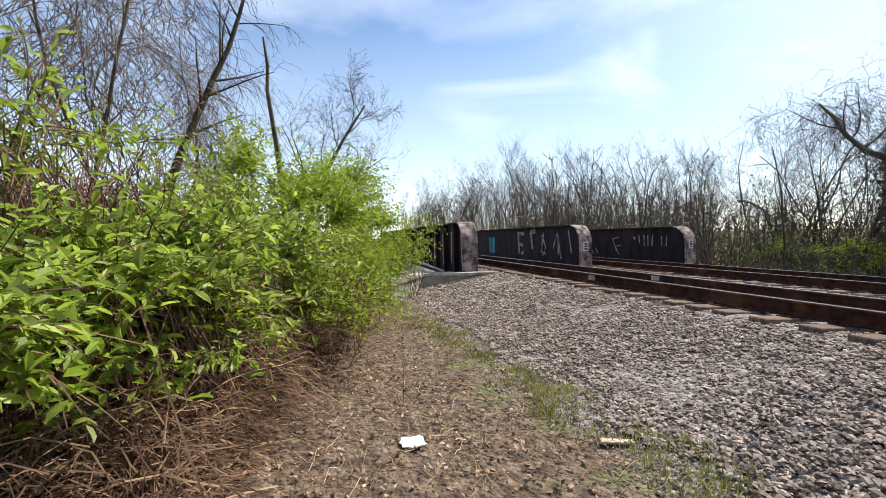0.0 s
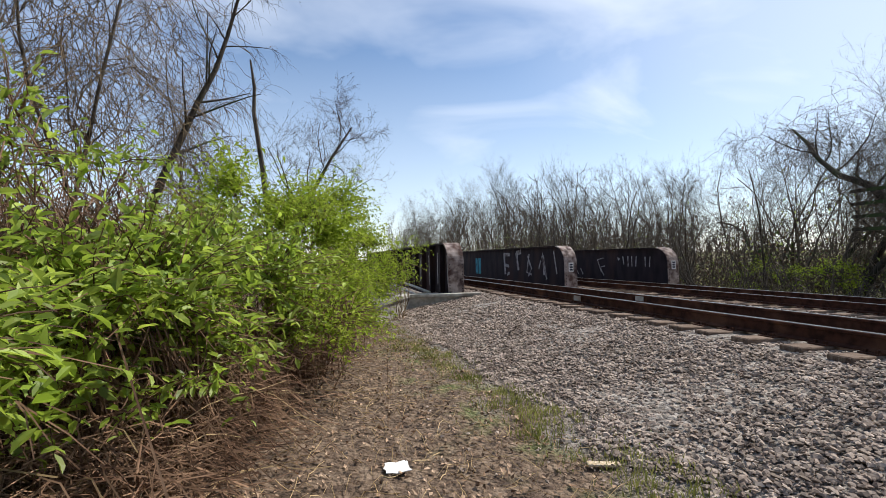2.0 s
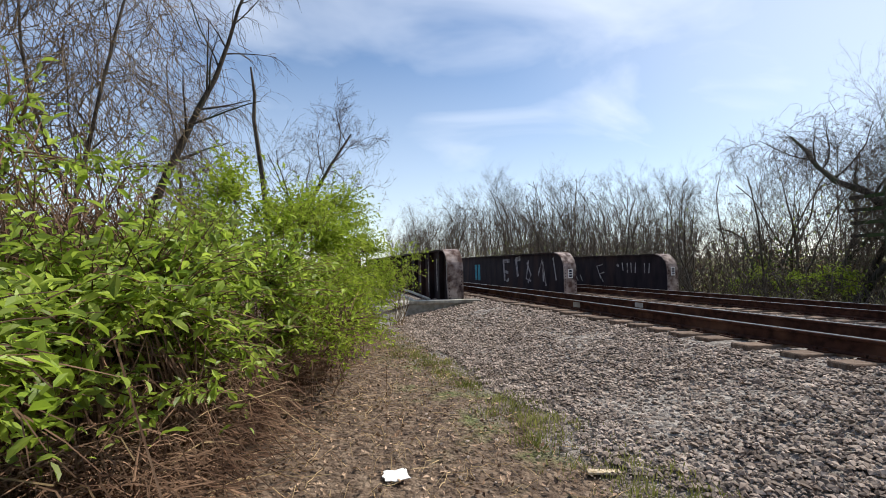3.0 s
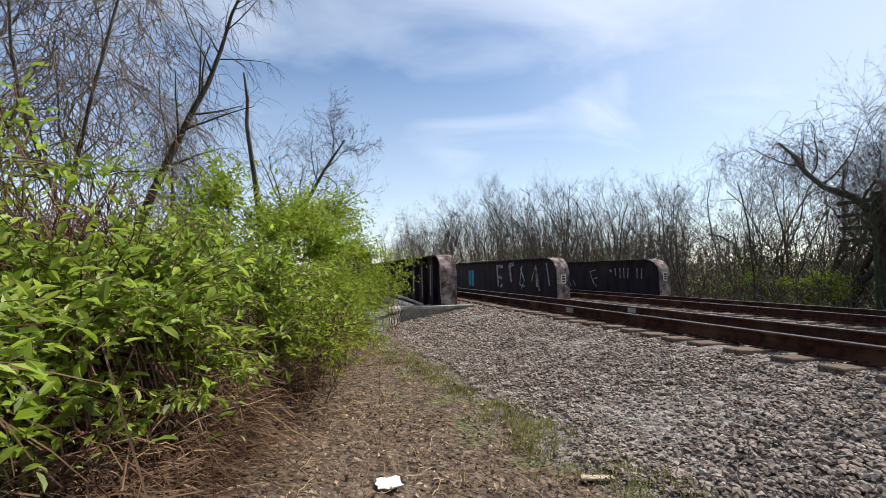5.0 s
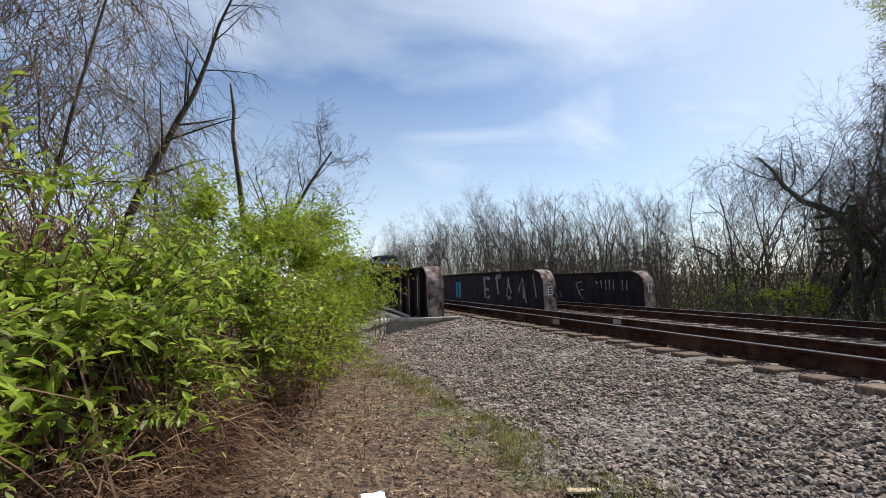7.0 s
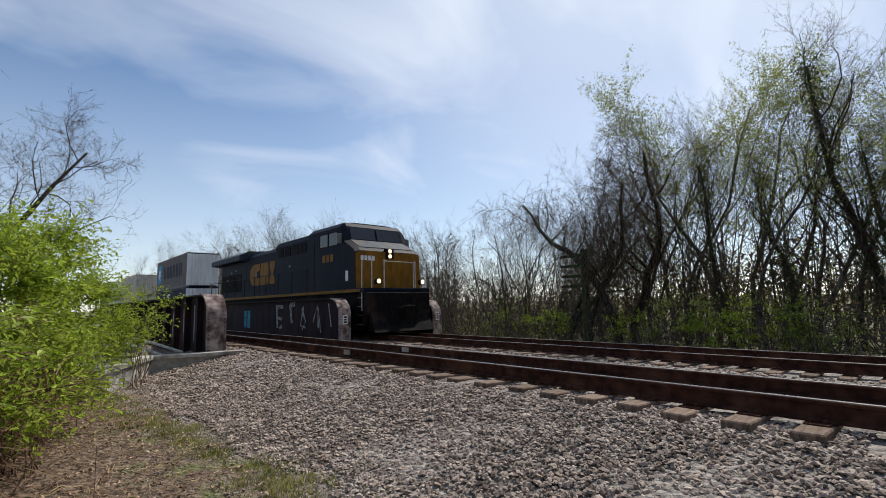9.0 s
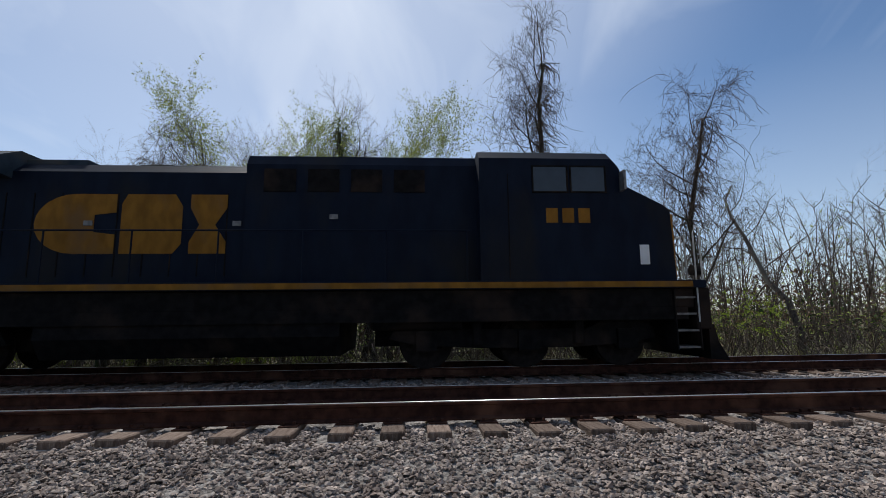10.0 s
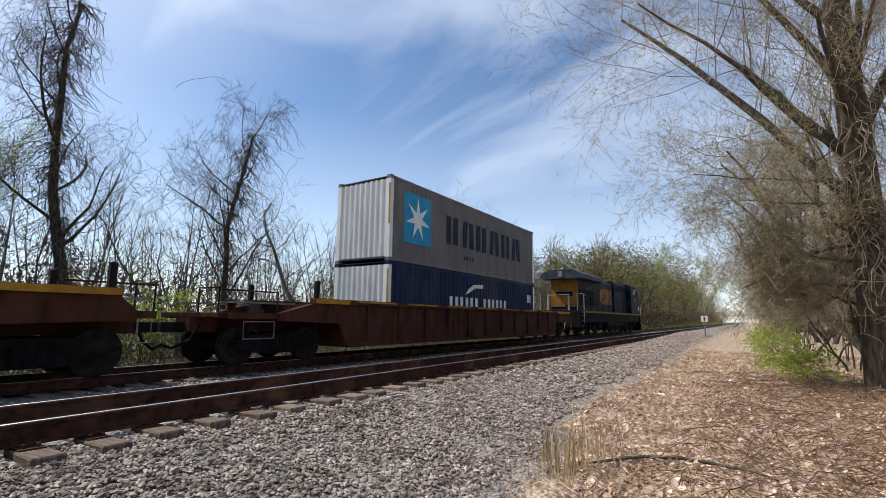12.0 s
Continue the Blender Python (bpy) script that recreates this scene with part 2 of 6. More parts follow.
M = {
    "bark": material("grey bark", (0.055, 0.045, 0.036), (0.13, 0.11, 0.09), 14, 0.95, bump=0.6, c3=(0.16, 0.15, 0.12), stretch=(1, 1, 0.3)),
    "bark_dark": material("dark bark", (0.035, 0.028, 0.022), (0.085, 0.07, 0.055), 14, 0.95, bump=0.6, c3=(0.05, 0.07, 0.03), stretch=(1, 1, 0.3)),
    "bark_light": material("pale bark", (0.05, 0.039, 0.029), (0.115, 0.092, 0.068), 12, 0.95, bump=0.8, c3=(0.07, 0.08, 0.045), stretch=(1, 1, 0.25)),
    "twig": material("twigs", (0.075, 0.06, 0.048), (0.15, 0.12, 0.095), 5, 0.95, bump=0, vary=0.35, island=True),
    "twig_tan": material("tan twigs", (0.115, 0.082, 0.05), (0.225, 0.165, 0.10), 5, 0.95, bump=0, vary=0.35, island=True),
    # brighter copy of the tan twigs: sunlight on the near-side trees painted in
    "twig_sun": material("tan twigs brightened as sunlit", (0.23, 0.172, 0.113), (0.43, 0.345, 0.235), 5, 0.95, bump=0, vary=0.35, island=True),
    "bramble": material("dead bramble stems", (0.095, 0.052, 0.033), (0.24, 0.15, 0.095), 4, 0.9, bump=0, vary=0.45, island=True),
    "leaf": material("spring leaves", (0.20, 0.29, 0.028), (0.37, 0.46, 0.07), 3, 0.5, bump=0, vary=0.45, island=True, translucent=0.5),
    "leaf_small": material("fresh small leaves", (0.22, 0.31, 0.025), (0.36, 0.43, 0.06), 3, 0.6, bump=0, vary=0.4, island=True, translucent=0.45),
    "bud": material("pale spring buds", (0.24, 0.29, 0.06), (0.42, 0.46, 0.14), 3, 0.7, bump=0, vary=0.35, island=True, translucent=0.4),
    "ivy": material("dark ivy leaves", (0.035, 0.06, 0.018), (0.075, 0.11, 0.03), 3, 0.6, bump=0, vary=0.4, island=True, translucent=0.25),
    "litter": material("dead leaves", (0.37, 0.245, 0.18), (0.68, 0.52, 0.42), 2, 0.9, bump=0, vary=0.45, island=True, translucent=0.15),
    "crumb": material("brown leaf crumbs", (0.17, 0.105, 0.065), (0.42, 0.30, 0.21), 2, 0.9, bump=0, vary=0.45, island=True),
    "gravel": material("fine pale gravel", (0.26, 0.225, 0.19), (0.46, 0.40, 0.345), 6, 0.9, bump=0.1, vary=0.4, island=True),
    "straw": material("dry straw", (0.36, 0.25, 0.13), (0.55, 0.41, 0.23), 2, 0.9, bump=0, vary=0.3, island=True, translucent=0.2),
    "grass": material("young grass", (0.17, 0.185, 0.045), (0.30, 0.30, 0.095), 2, 0.7, bump=0, vary=0.35, island=True, translucent=0.35),
    "stone": material("ballast stones", (0.18, 0.138, 0.112), (0.39, 0.318, 0.264), 6, 0.9, bump=0.2, vary=0.45, island=True),
    "rust": material("rusty rail steel", (0.030, 0.0128, 0.0092), (0.075, 0.031, 0.020), 9, 0.85, bump=0.2, c3=(0.12, 0.056, 0.034), c3_scale=2),
    "polish": material("polished rail head", (0.42, 0.40, 0.38), (0.55, 0.53, 0.50), 20, 0.28, metal=1.0, bump=0.02, stretch=(0.05, 1, 1)),
    "tie": material("weathered timber sleepers", (0.115, 0.078, 0.058), (0.235, 0.175, 0.135), 5, 0.92, bump=0.6, c3=(0.10, 0.07, 0.05), stretch=(6, 0.7, 2), vary=0.3),
    "girder": material("dark painted girder steel", (0.018, 0.012, 0.015), (0.038, 0.026, 0.029), 3, 0.7, bump=0.15, c3=(0.06, 0.032, 0.028), c3_scale=1.4, c3_at=(0.5, 0.72), stretch=(1, 1, 0.35)),
    "girder_worn": material("worn flaking girder end", (0.10, 0.06, 0.05), (0.40, 0.33, 0.30), 4.5, 0.8, bump=0.3, c3=(0.05, 0.03, 0.03), c3_scale=3),
    "concrete": material("weathered concrete", (0.30, 0.285, 0.25), (0.46, 0.44, 0.40), 7, 0.92, bump=0.3, c3=(0.20, 0.18, 0.15)),
    "graf_white": material("faded white spray paint", (0.24, 0.21, 0.21), (0.46, 0.43, 0.42), 9, 0.8, bump=0, c3=(0.10, 0.07, 0.07), c3_scale=5),
    "graf_blue": material("faded turquoise spray paint", (0.05, 0.26, 0.33), (0.10, 0.38, 0.45), 7, 0.8, bump=0, c3=(0.05, 0.10, 0.12), c3_scale=4),
    "navy": material("dull dark blue paint", (0.0032, 0.0062, 0.016), (0.006, 0.011, 0.024), 3, 0.62, bump=0.05, c3=(0.014, 0.014, 0.016), c3_scale=0.8, stretch=(1, 1, 0.4)),
    "roofgrey": material("blue grey roof paint", (0.02, 0.032, 0.045), (0.04, 0.056, 0.072), 3, 0.6, bump=0.05, c3=(0.07, 0.06, 0.05)),
    "yellow": material("dirty golden yellow paint", (0.18, 0.082, 0.010), (0.265, 0.125, 0.016), 4, 0.6, bump=0.05, c3=(0.17, 0.09, 0.03), c3_scale=1.5, stretch=(1, 1, 0.5)),
    "black": material("grimy black underframe", (0.004, 0.0036, 0.0036), (0.011, 0.0095, 0.009), 6, 0.8, bump=0.25, c3=(0.03, 0.02, 0.015)),
    "steel": material("grimy grey steel", (0.12, 0.115, 0.11), (0.24, 0.23, 0.22), 8, 0.5, metal=0.5, bump=0.1),
    "wheel": material("wheel steel", (0.012, 0.009, 0.008), (0.028, 0.021, 0.018), 10, 0.75, metal=0.0, bump=0.1),
    "handrail": material("worn white handrail paint", (0.38, 0.36, 0.32), (0.58, 0.56, 0.52), 8, 0.6, bump=0.05),
    "wellrust": material("rusty brown well car paint", (0.036, 0.013, 0.008), (0.082, 0.030, 0.017), 3.5, 0.85, bump=0.15, c3=(0.07, 0.03, 0.02), c3_scale=1.1, stretch=(1, 1, 0.35)),
    "wellyellow": material("faded yellow car stripe", (0.30, 0.145, 0.014), (0.42, 0.22, 0.03), 4, 0.8, bump=0.05, c3=(0.25, 0.11, 0.03)),
    # light grey sides: their shade away from the sun is darkened into this colour
    "box_grey_shaded": material("light grey container paint with shade in the colour", (0.135, 0.126, 0.122), (0.175, 0.165, 0.158), 2, 0.6, bump=0.03, c3=(0.145, 0.13, 0.12), c3_scale=0.8, c3_at=(0.55, 0.8), stretch=(1, 1, 0.3)),
    "box_blue": material("navy container paint", (0.006, 0.014, 0.045), (0.011, 0.021, 0.064), 2, 0.55, bump=0.03, c3=(0.04, 0.045, 0.06), c3_scale=0.9, stretch=(1, 1, 0.3)),
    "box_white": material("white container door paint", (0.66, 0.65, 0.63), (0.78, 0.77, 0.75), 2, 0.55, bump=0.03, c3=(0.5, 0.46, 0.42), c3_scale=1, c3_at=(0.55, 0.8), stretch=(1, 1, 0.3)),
    "box_tan": material("pale tan container paint", (0.45, 0.42, 0.36), (0.56, 0.53, 0.46), 2, 0.6, bump=0.03, c3=(0.34, 0.28, 0.22)),
    "mark_blue": material("sky blue marking paint", (0.02, 0.24, 0.42), (0.035, 0.29, 0.47), 3, 0.6, bump=0),
    "mark_navy": material("dark navy lettering paint", (0.009, 0.013, 0.028), (0.014, 0.02, 0.038), 3, 0.6, bump=0),
    "mark_white": material("white marking paint", (0.68, 0.68, 0.67), (0.78, 0.78, 0.77), 3, 0.6, bump=0),
    "paper": material("crumpled white paper", (0.74, 0.73, 0.70), (0.84, 0.83, 0.80), 12, 0.9, bump=0.4),
    "wood": material("split pale wood", (0.42, 0.32, 0.20), (0.60, 0.50, 0.36), 8, 0.9, bump=0.4, stretch=(1, 8, 8)),
    "glass": material("dark cab glass", (0.015, 0.018, 0.022), (0.02, 0.024, 0.03), 3, 0.08, bump=0),
    "lamp": glow("headlight glow", (1.0, 0.80, 0.52), 1.4),
    "sign": material("white sign plate", (0.7, 0.7, 0.68), (0.8, 0.8, 0.78), 8, 0.5, bump=0),
    "pipe": material("galvanised pipe", (0.34, 0.33, 0.31), (0.5, 0.49, 0.46), 9, 0.6, metal=0.2, bump=0.1, c3=(0.2, 0.13, 0.08)),
    "trash": material("pale plastic litter", (0.66, 0.65, 0.62), (0.8, 0.79, 0.77), 7, 0.6, bump=0.3),
}


# ---------------------------------------------------------------- mesh helpers
class Build:
    """Collects vertices and faces of one mesh."""

    def __init__(self):
        self.v, self.f = [], []

    def box(self, x0, x1, y0, y1, z0, z1):
        k = len(self.v)
        self.v += [(x0, y0, z0), (x1, y0, z0), (x1, y1, z0), (x0, y1, z0), (x0, y0, z1), (x1, y0, z1), (x1, y1, z1), (x0, y1, z1)]
        self.f += [tuple(k + i for i in q) for q in ((3, 2, 1, 0), (4, 5, 6, 7), (0, 1, 5, 4), (1, 2, 6, 5), (2, 3, 7, 6), (3, 0, 4, 7))]
        return self

    def prism(self, poly, axis, a, b):
        """Polygon (two coordinates) drawn out along an axis from a to b."""
        k, n = len(self.v), len(poly)
        for w in (a, b):
            for p, q in poly:
                self.v.append({"x": (w, p, q), "y": (p, w, q), "z": (p, q, w)}[axis])
        self.f.append(tuple(range(k + n - 1, k - 1, -1)))
        self.f.append(tuple(range(k + n, k + 2 * n)))
        for i in range(n):
            j = (i + 1) % n
            self.f.append((k + i, k + j, k + n + j, k + n + i))
        return self

    def tube(self, pts, radii, sides=6, cap=True):
        k = len(self.v)
        pts = [Vector(p) for p in pts]
        for i, p in enumerate(pts):
            d = (pts[min(i + 1, len(pts) - 1)] - pts[max(i - 1, 0)])
            d = d.normalized() if d.length > 1e-9 else Vector((0, 0, 1))
            a = d.cross(Vector((0.31, 0.17, 0.93)))
            a = a.normalized() if a.length > 1e-3 else d.cross(Vector((1, 0, 0))).normalized()
            b = d.cross(a)
            r = radii[i] if isinstance(radii, (list, tuple)) else radii
            for s in range(sides):
                w = 2 * math.pi * s / sides
                self.v.append(tuple(p + r * (math.cos(w) * a + math.sin(w) * b)))
        for i in range(len(pts) - 1):
            for s in range(sides):
                t = (s + 1) % sides
                self.f.append((k + i * sides + s, k + i * sides + t, k + (i + 1) * sides + t, k + (i + 1) * sides + s))
        if cap:
            self.f.append(tuple(k + s for s in range(sides - 1, -1, -1)))
            self.f.append(tuple(k + (len(pts) - 1) * sides + s for s in range(sides)))
        return self

    def mesh(self, name, mat, smooth=False):
        me = bpy.data.meshes.new(name)
        me.from_pydata(self.v, [], self.f)
        bm = bmesh.new()
        bm.from_mesh(me)
        bmesh.ops.recalc_face_normals(bm, faces=bm.faces)
        bm.to_mesh(me)
        bm.free()
        me.materials.append(mat)
        if smooth:
            me.polygons.foreach_set("use_smooth", [True] * len(me.polygons))
        return me


def raw_mesh(name, v, f, mat, smooth=False):
    me = bpy.data.meshes.new(name)
    me.from_pydata(v, [], f)
    me.materials.append(mat)
    if smooth:
        me.polygons.foreach_set("use_smooth", [True] * len(me.polygons))
    return me


def part(name, build, mat, parent=None, label="", smooth=False, bevel=0.0):
    me = build.mesh(name, mat, smooth) if isinstance(build, Build) else build
    ob = new(name, me)
    ob.parent = parent
    if bevel:
        md = ob.modifiers.new("bevel", "BEVEL")
        md.width, md.segments, md.limit_method = bevel, 2, "ANGLE"
    if label:
        ob["label"] = label
    return ob


def thing(name, label, category, group="", kind="", at=None):
    ob = tagged(new(name), label, category, group, kind)
    if at is not None:
        ob.matrix_basis = at
    return ob


# ---------------------------------------------------------------- ground and tracks
RAIL_Y = (5.28, 6.785, 10.29, 11.795)
RAIL_Z = (0.70, 0.63, 0.475, 0.455)
NEAR_MID, FAR_MID = 6.03, 11.04


def smooth(a, b, x):
    t = min(1.0, max(0.0, (x - a) / (b - a)))
    return t * t * (3 - 2 * t)


def ground_z(x, y):
    """Height of the ground: path, ballast shoulder, track beds, forest floor, creek under the bridge."""
    prof = ((-400, 2.0), (-60, 1.2), (-12, 0.35), (-4, 0.12), (-1, 0.0), (1.7, 0.0), (2.3, 0.05), (4.5, 0.45), (4.9, 0.465), (7.3, 0.43), (8.0, 0.36),
            (9.6, 0.24), (12.5, 0.22), (13.3, 0.12), (15.0, -0.35), (18.0, -0.25), (60, 0.4), (400, 3.0))
    for (a, za), (b, zb) in zip(prof, prof[1:]):
        if a <= y <= b:
            z = za + (zb - za) * (y - a) / (b - a)
            break
    else:
        z = prof[0][1] if y < prof[0][0] else prof[-1][1]
    if y < 4.8:                       # the shoulder flattens far along the line
        z += 0.25 * smooth(14, 45, x) * smooth(-3, 3, y)
    dip = smooth(-16.2, -19.5, x) * smooth(-42, -37, x)
    z -= 2.6 * dip
    return z


def ground():
    xs = [-900, -500, -300, -200, -140, -100, -75, -60, -50] + [-44 + 1.0 * i for i in range(22)]
    xs += [-21.5 + 0.25 * i for i in range(26)] + [-15 + 0.3 * i for i in range(100)] + [15 + 1.5 * i for i in range(30)] + [62, 70, 85, 110, 150, 220, 300, 500, 900]
    ys = [-900, -500, -250, -120, -60, -35, -22, -16, -12, -9, -7] + [-6 + 0.25 * i for i in range(44)] + [5 + 0.5 * i for i in range(28)] + [20, 24, 30, 40, 60, 90, 140, 250, 500, 900]
    v, f = [], []
    for x in xs:
        for y in ys:
            z = ground_z(x, y)
            if abs(x) < 40 and -8 < y < 16:
                z += 0.035 * noise.noise((x * 0.9, y * 0.9, 0)) + 0.02 * noise.noise((x * 3, y * 3, 4))
            v.append((x, y, z))
    n = len(ys)
    f = [(i * n + j, (i + 1) * n + j, (i + 1) * n + j + 1, i * n + j + 1) for i in range(len(xs) - 1) for j in range(n - 1)]
    m = bpy.data.materials.new("gravel, soil and forest floor")
    m.use_nodes = True
    nn, l = m.node_tree.nodes, m.node_tree.links
    b = nn["Principled BSDF"]
    b.inputs["Roughness"].default_value = 0.95
    tc = nn.new("ShaderNodeTexCoord")
    sep = nn.new("ShaderNodeSeparateXYZ")
    l.new(tc.outputs["Object"], sep.inputs[0])

    def noise_node(scale, detail=6):
        t = nn.new("ShaderNodeTexNoise")
        t.inputs["Scale"].default_value, t.inputs["Detail"].default_value = scale, detail
        l.new(tc.outputs["Object"], t.inputs["Vector"])
        return t.outputs["Fac"]

    def ramp(src, *stops):
        r = nn.new("ShaderNodeValToRGB")
        while len(r.color_ramp.elements) < len(stops):
            r.color_ramp.elements.new(0.5)
        for e, (p, c) in zip(r.color_ramp.elements, stops):
            e.position, e.color = p, (*c, 1)
        l.new(src, r.inputs["Fac"])
        return r.outputs["Color"]

    def mixc(fac, a, c):
        x = nn.new("ShaderNodeMixRGB")
        l.new(fac, x.inputs["Fac"]); l.new(a, x.inputs["Color1"]); l.new(c, x.inputs["Color2"])
        return x.outputs["Color"]

    def calc(op, a, c):
        x = nn.new("ShaderNodeMath")
        x.operation = op
        for i, s in enumerate((a, c)):
            if isinstance(s, (int, float)):
                x.inputs[i].default_value = s
            else:
                l.new(s, x.inputs[i])
        return x.outputs[0]

    def rng(src, a, c):
        r = nn.new("ShaderNodeMapRange")
        r.inputs["From Min"].default_value, r.inputs["From Max"].default_value = a, c
        l.new(src, r.inputs["Value"])
        return r.outputs[0]

    vor = nn.new("ShaderNodeTexVoronoi")
    vor.inputs["Scale"].default_value = 17
    l.new(tc.outputs["Object"], vor.inputs["Vector"])
    vsep = nn.new("ShaderNodeSeparateXYZ")
    l.new(vor.outputs["Color"], vsep.inputs[0])
    gravel = ramp(vsep.outputs["X"], (0.0, (0.12, 0.10, 0.085)), (0.5, (0.22, 0.195, 0.17)), (1.0, (0.34, 0.30, 0.265)))
    soil = ramp(noise_node(9, 10), (0.34, (0.055, 0.032, 0.019)), (0.5, (0.12, 0.078, 0.049)), (0.66, (0.215, 0.152, 0.104)))
    dead = ramp(noise_node(6, 10), (0.34, (0.22, 0.145, 0.09)), (0.5, (0.40, 0.285, 0.19)), (0.66, (0.56, 0.43, 0.30)))
    green = ramp(noise_node(14, 8), (0.35, (0.075, 0.095, 0.025)), (0.65, (0.17, 0.18, 0.055)))
    wob = calc("MULTIPLY", calc("SUBTRACT", noise_node(1.1, 5), 0.5), 2.2)
    yy = calc("ADD", sep.outputs["Y"], wob)
    # gravel starts nearer to the line on the bush side, and the dead grass spreads further out down the line
    edge = calc("ADD", 2.0, calc("MULTIPLY", rng(sep.outputs["X"], 4.0, 8.5), 0.65))
    edge = calc("SUBTRACT", edge, calc("MULTIPLY", rng(sep.outputs["X"], -4.0, -12.0), 0.5))
    rel = calc("SUBTRACT", yy, edge)
    path = mixc(rng(sep.outputs["X"], -1.0, 3.5), soil, dead)
    band = calc("MULTIPLY", calc("MULTIPLY", rng(rel, -1.0, -0.35), rng(rel, 0.35, -0.35)), rng(noise_node(2.3, 6), 0.50, 0.68))
    band = calc("MULTIPLY", band, rng(sep.outputs["X"], 2.0, -1.5))
    path = mixc(band, path, green)
    col = mixc(rng(rel, -0.25, 0.35), path, gravel)
    floor_c = ramp(noise_node(1.7, 10), (0.35, (0.10, 0.075, 0.045)), (0.52, (0.17, 0.15, 0.07)), (0.68, (0.14, 0.17, 0.05)))
    col = mixc(rng(yy, 13.0, 14.2), col, floor_c)
    l.new(col, b.inputs["Base Color"])
    hgt = calc("ADD", calc("MULTIPLY", vor.outputs["Distance"], -0.9), noise_node(30, 6))
    bp = nn.new("ShaderNodeBump")
    bp.inputs["Strength"].default_value, bp.inputs["Distance"].default_value = 0.8, 0.05
    l.new(hgt, bp.inputs["Height"]); l.new(bp.outputs[0], b.inputs["Normal"])
    ob = new("ground", raw_mesh("ground", v, f, m, True))
    tagged(ob, "gravel shoulder, bare soil path and leaf-strewn verge beside the railway", "ground", kind="structure")


def rail_profile(y, z):
    """Cross section of a rail whose running surface is at z."""
    half = [(0.070, -0.180), (0.070, -0.166), (0.012, -0.145), (0.010, -0.045), (0.034, -0.034), (0.036, -0.008), (0.028, -0.002)]
    return [(y + a, z + b) for a, b in half] + [(y - a, z + b) for a, b in reversed(half)]


def tracks():
    timber = Build().box(-0.112, 0.112, -1.3, 1.3, -0.17, 0.0)
    timber_mesh = timber.mesh("sleeper", M["tie"])
    bm = bmesh.new(); bm.from_mesh(timber_mesh)
    bmesh.ops.bevel(bm, geom=bm.edges[:], offset=0.012, segments=1, affect="EDGES")
    bm.to_mesh(timber_mesh); bm.free()
    plate = Build()
    for s in (-0.7525, 0.7525):
        plate.box(-0.09, 0.09, s - 0.17, s + 0.17, 0.0, 0.014)
        for dx in (-0.05, 0.05):
            for dy in (-0.11, 0.11):
                plate.box(dx - 0.012, dx + 0.012, s + dy - 0.018, s + dy + 0.018, 0.014, 0.045)
    plate_mesh = plate.mesh("tie_plate", M["rust"])
    for label, mid, rails in (("rusty near track on weathered timber sleepers in grey ballast", NEAR_MID, (0, 1)),
                              ("rusty far track on timber sleepers in grey ballast", FAR_MID, (2, 3))):
        root = thing("railway_track", label, "track", kind="structure")
        tilt = math.atan2(RAIL_Z[rails[1]] - RAIL_Z[rails[0]], 1.505)
        base = (RAIL_Z[rails[0]] + RAIL_Z[rails[1]]) / 2 - 0.196
        for k in rails:
            b = Build()
            b.prism(rail_profile(RAIL_Y[k], RAIL_Z[k]), "x", -260, 520)
            part("rail", b, M["rust"], root, "rust-brown steel rail")
            h = Build()
            h.prism([(RAIL_Y[k] - 0.026, RAIL_Z[k] - 0.001), (RAIL_Y[k] - 0.012, RAIL_Z[k] + 0.0035), (RAIL_Y[k] + 0.012, RAIL_Z[k] + 0.0035), (RAIL_Y[k] + 0.026, RAIL_Z[k] - 0.001)], "x", -260, 520)
            part("running_surface", h, M["polish"], root, "polished bright rail head", smooth=True)
        rng = random.Random(4 + rails[0])
        rest = Build()
        first, last = (-24, 42) if rails[0] == 0 else (-12, 30)
        x = -0.70 - 0.49 * 300
        while x < 260:
            m = Matrix.Translation((x + rng.uniform(-0.03, 0.03), mid + rng.uniform(-0.06, 0.06), base + rng.uniform(-0.012, 0.008))) @ Euler((tilt, rng.uniform(-0.02, 0.02), rng.uniform(-0.03, 0.03))).to_matrix().to_4x4()
            if first < x < last:
                for name, me in (("sleeper", timber_mesh), ("tie_plate", plate_mesh)):
                    o = new(name, me)
                    o.parent, o.matrix_basis = root, m
            elif x > -45:
                k = len(rest.v)
                q = Build().box(-0.11, 0.11, -1.3, 1.3, -0.17, 0)
                rest.v += [tuple(m @ Vector(p)) for p in q.v]
                rest.f += [tuple(k + j for j in face) for face in q.f]
            x += 0.49
        ob = part("sleepers", raw_mesh("sleepers", rest.v, rest.f, M["tie"]), None, root)
        ob["kind"] = "stuff"
    # a joint bar with its bright ends on the near rail
    bar = thing("rail_joint_bars", "pale worn joint bars bolted to the near rail", "joint bar")
    for k in (0, 1):
        b = Build().box(-9.05, -8.80, RAIL_Y[k] - 0.052, RAIL_Y[k] - 0.038, RAIL_Z[k] - 0.13, RAIL_Z[k] - 0.03)
        part("joint_bar", b, M["pipe"], bar)


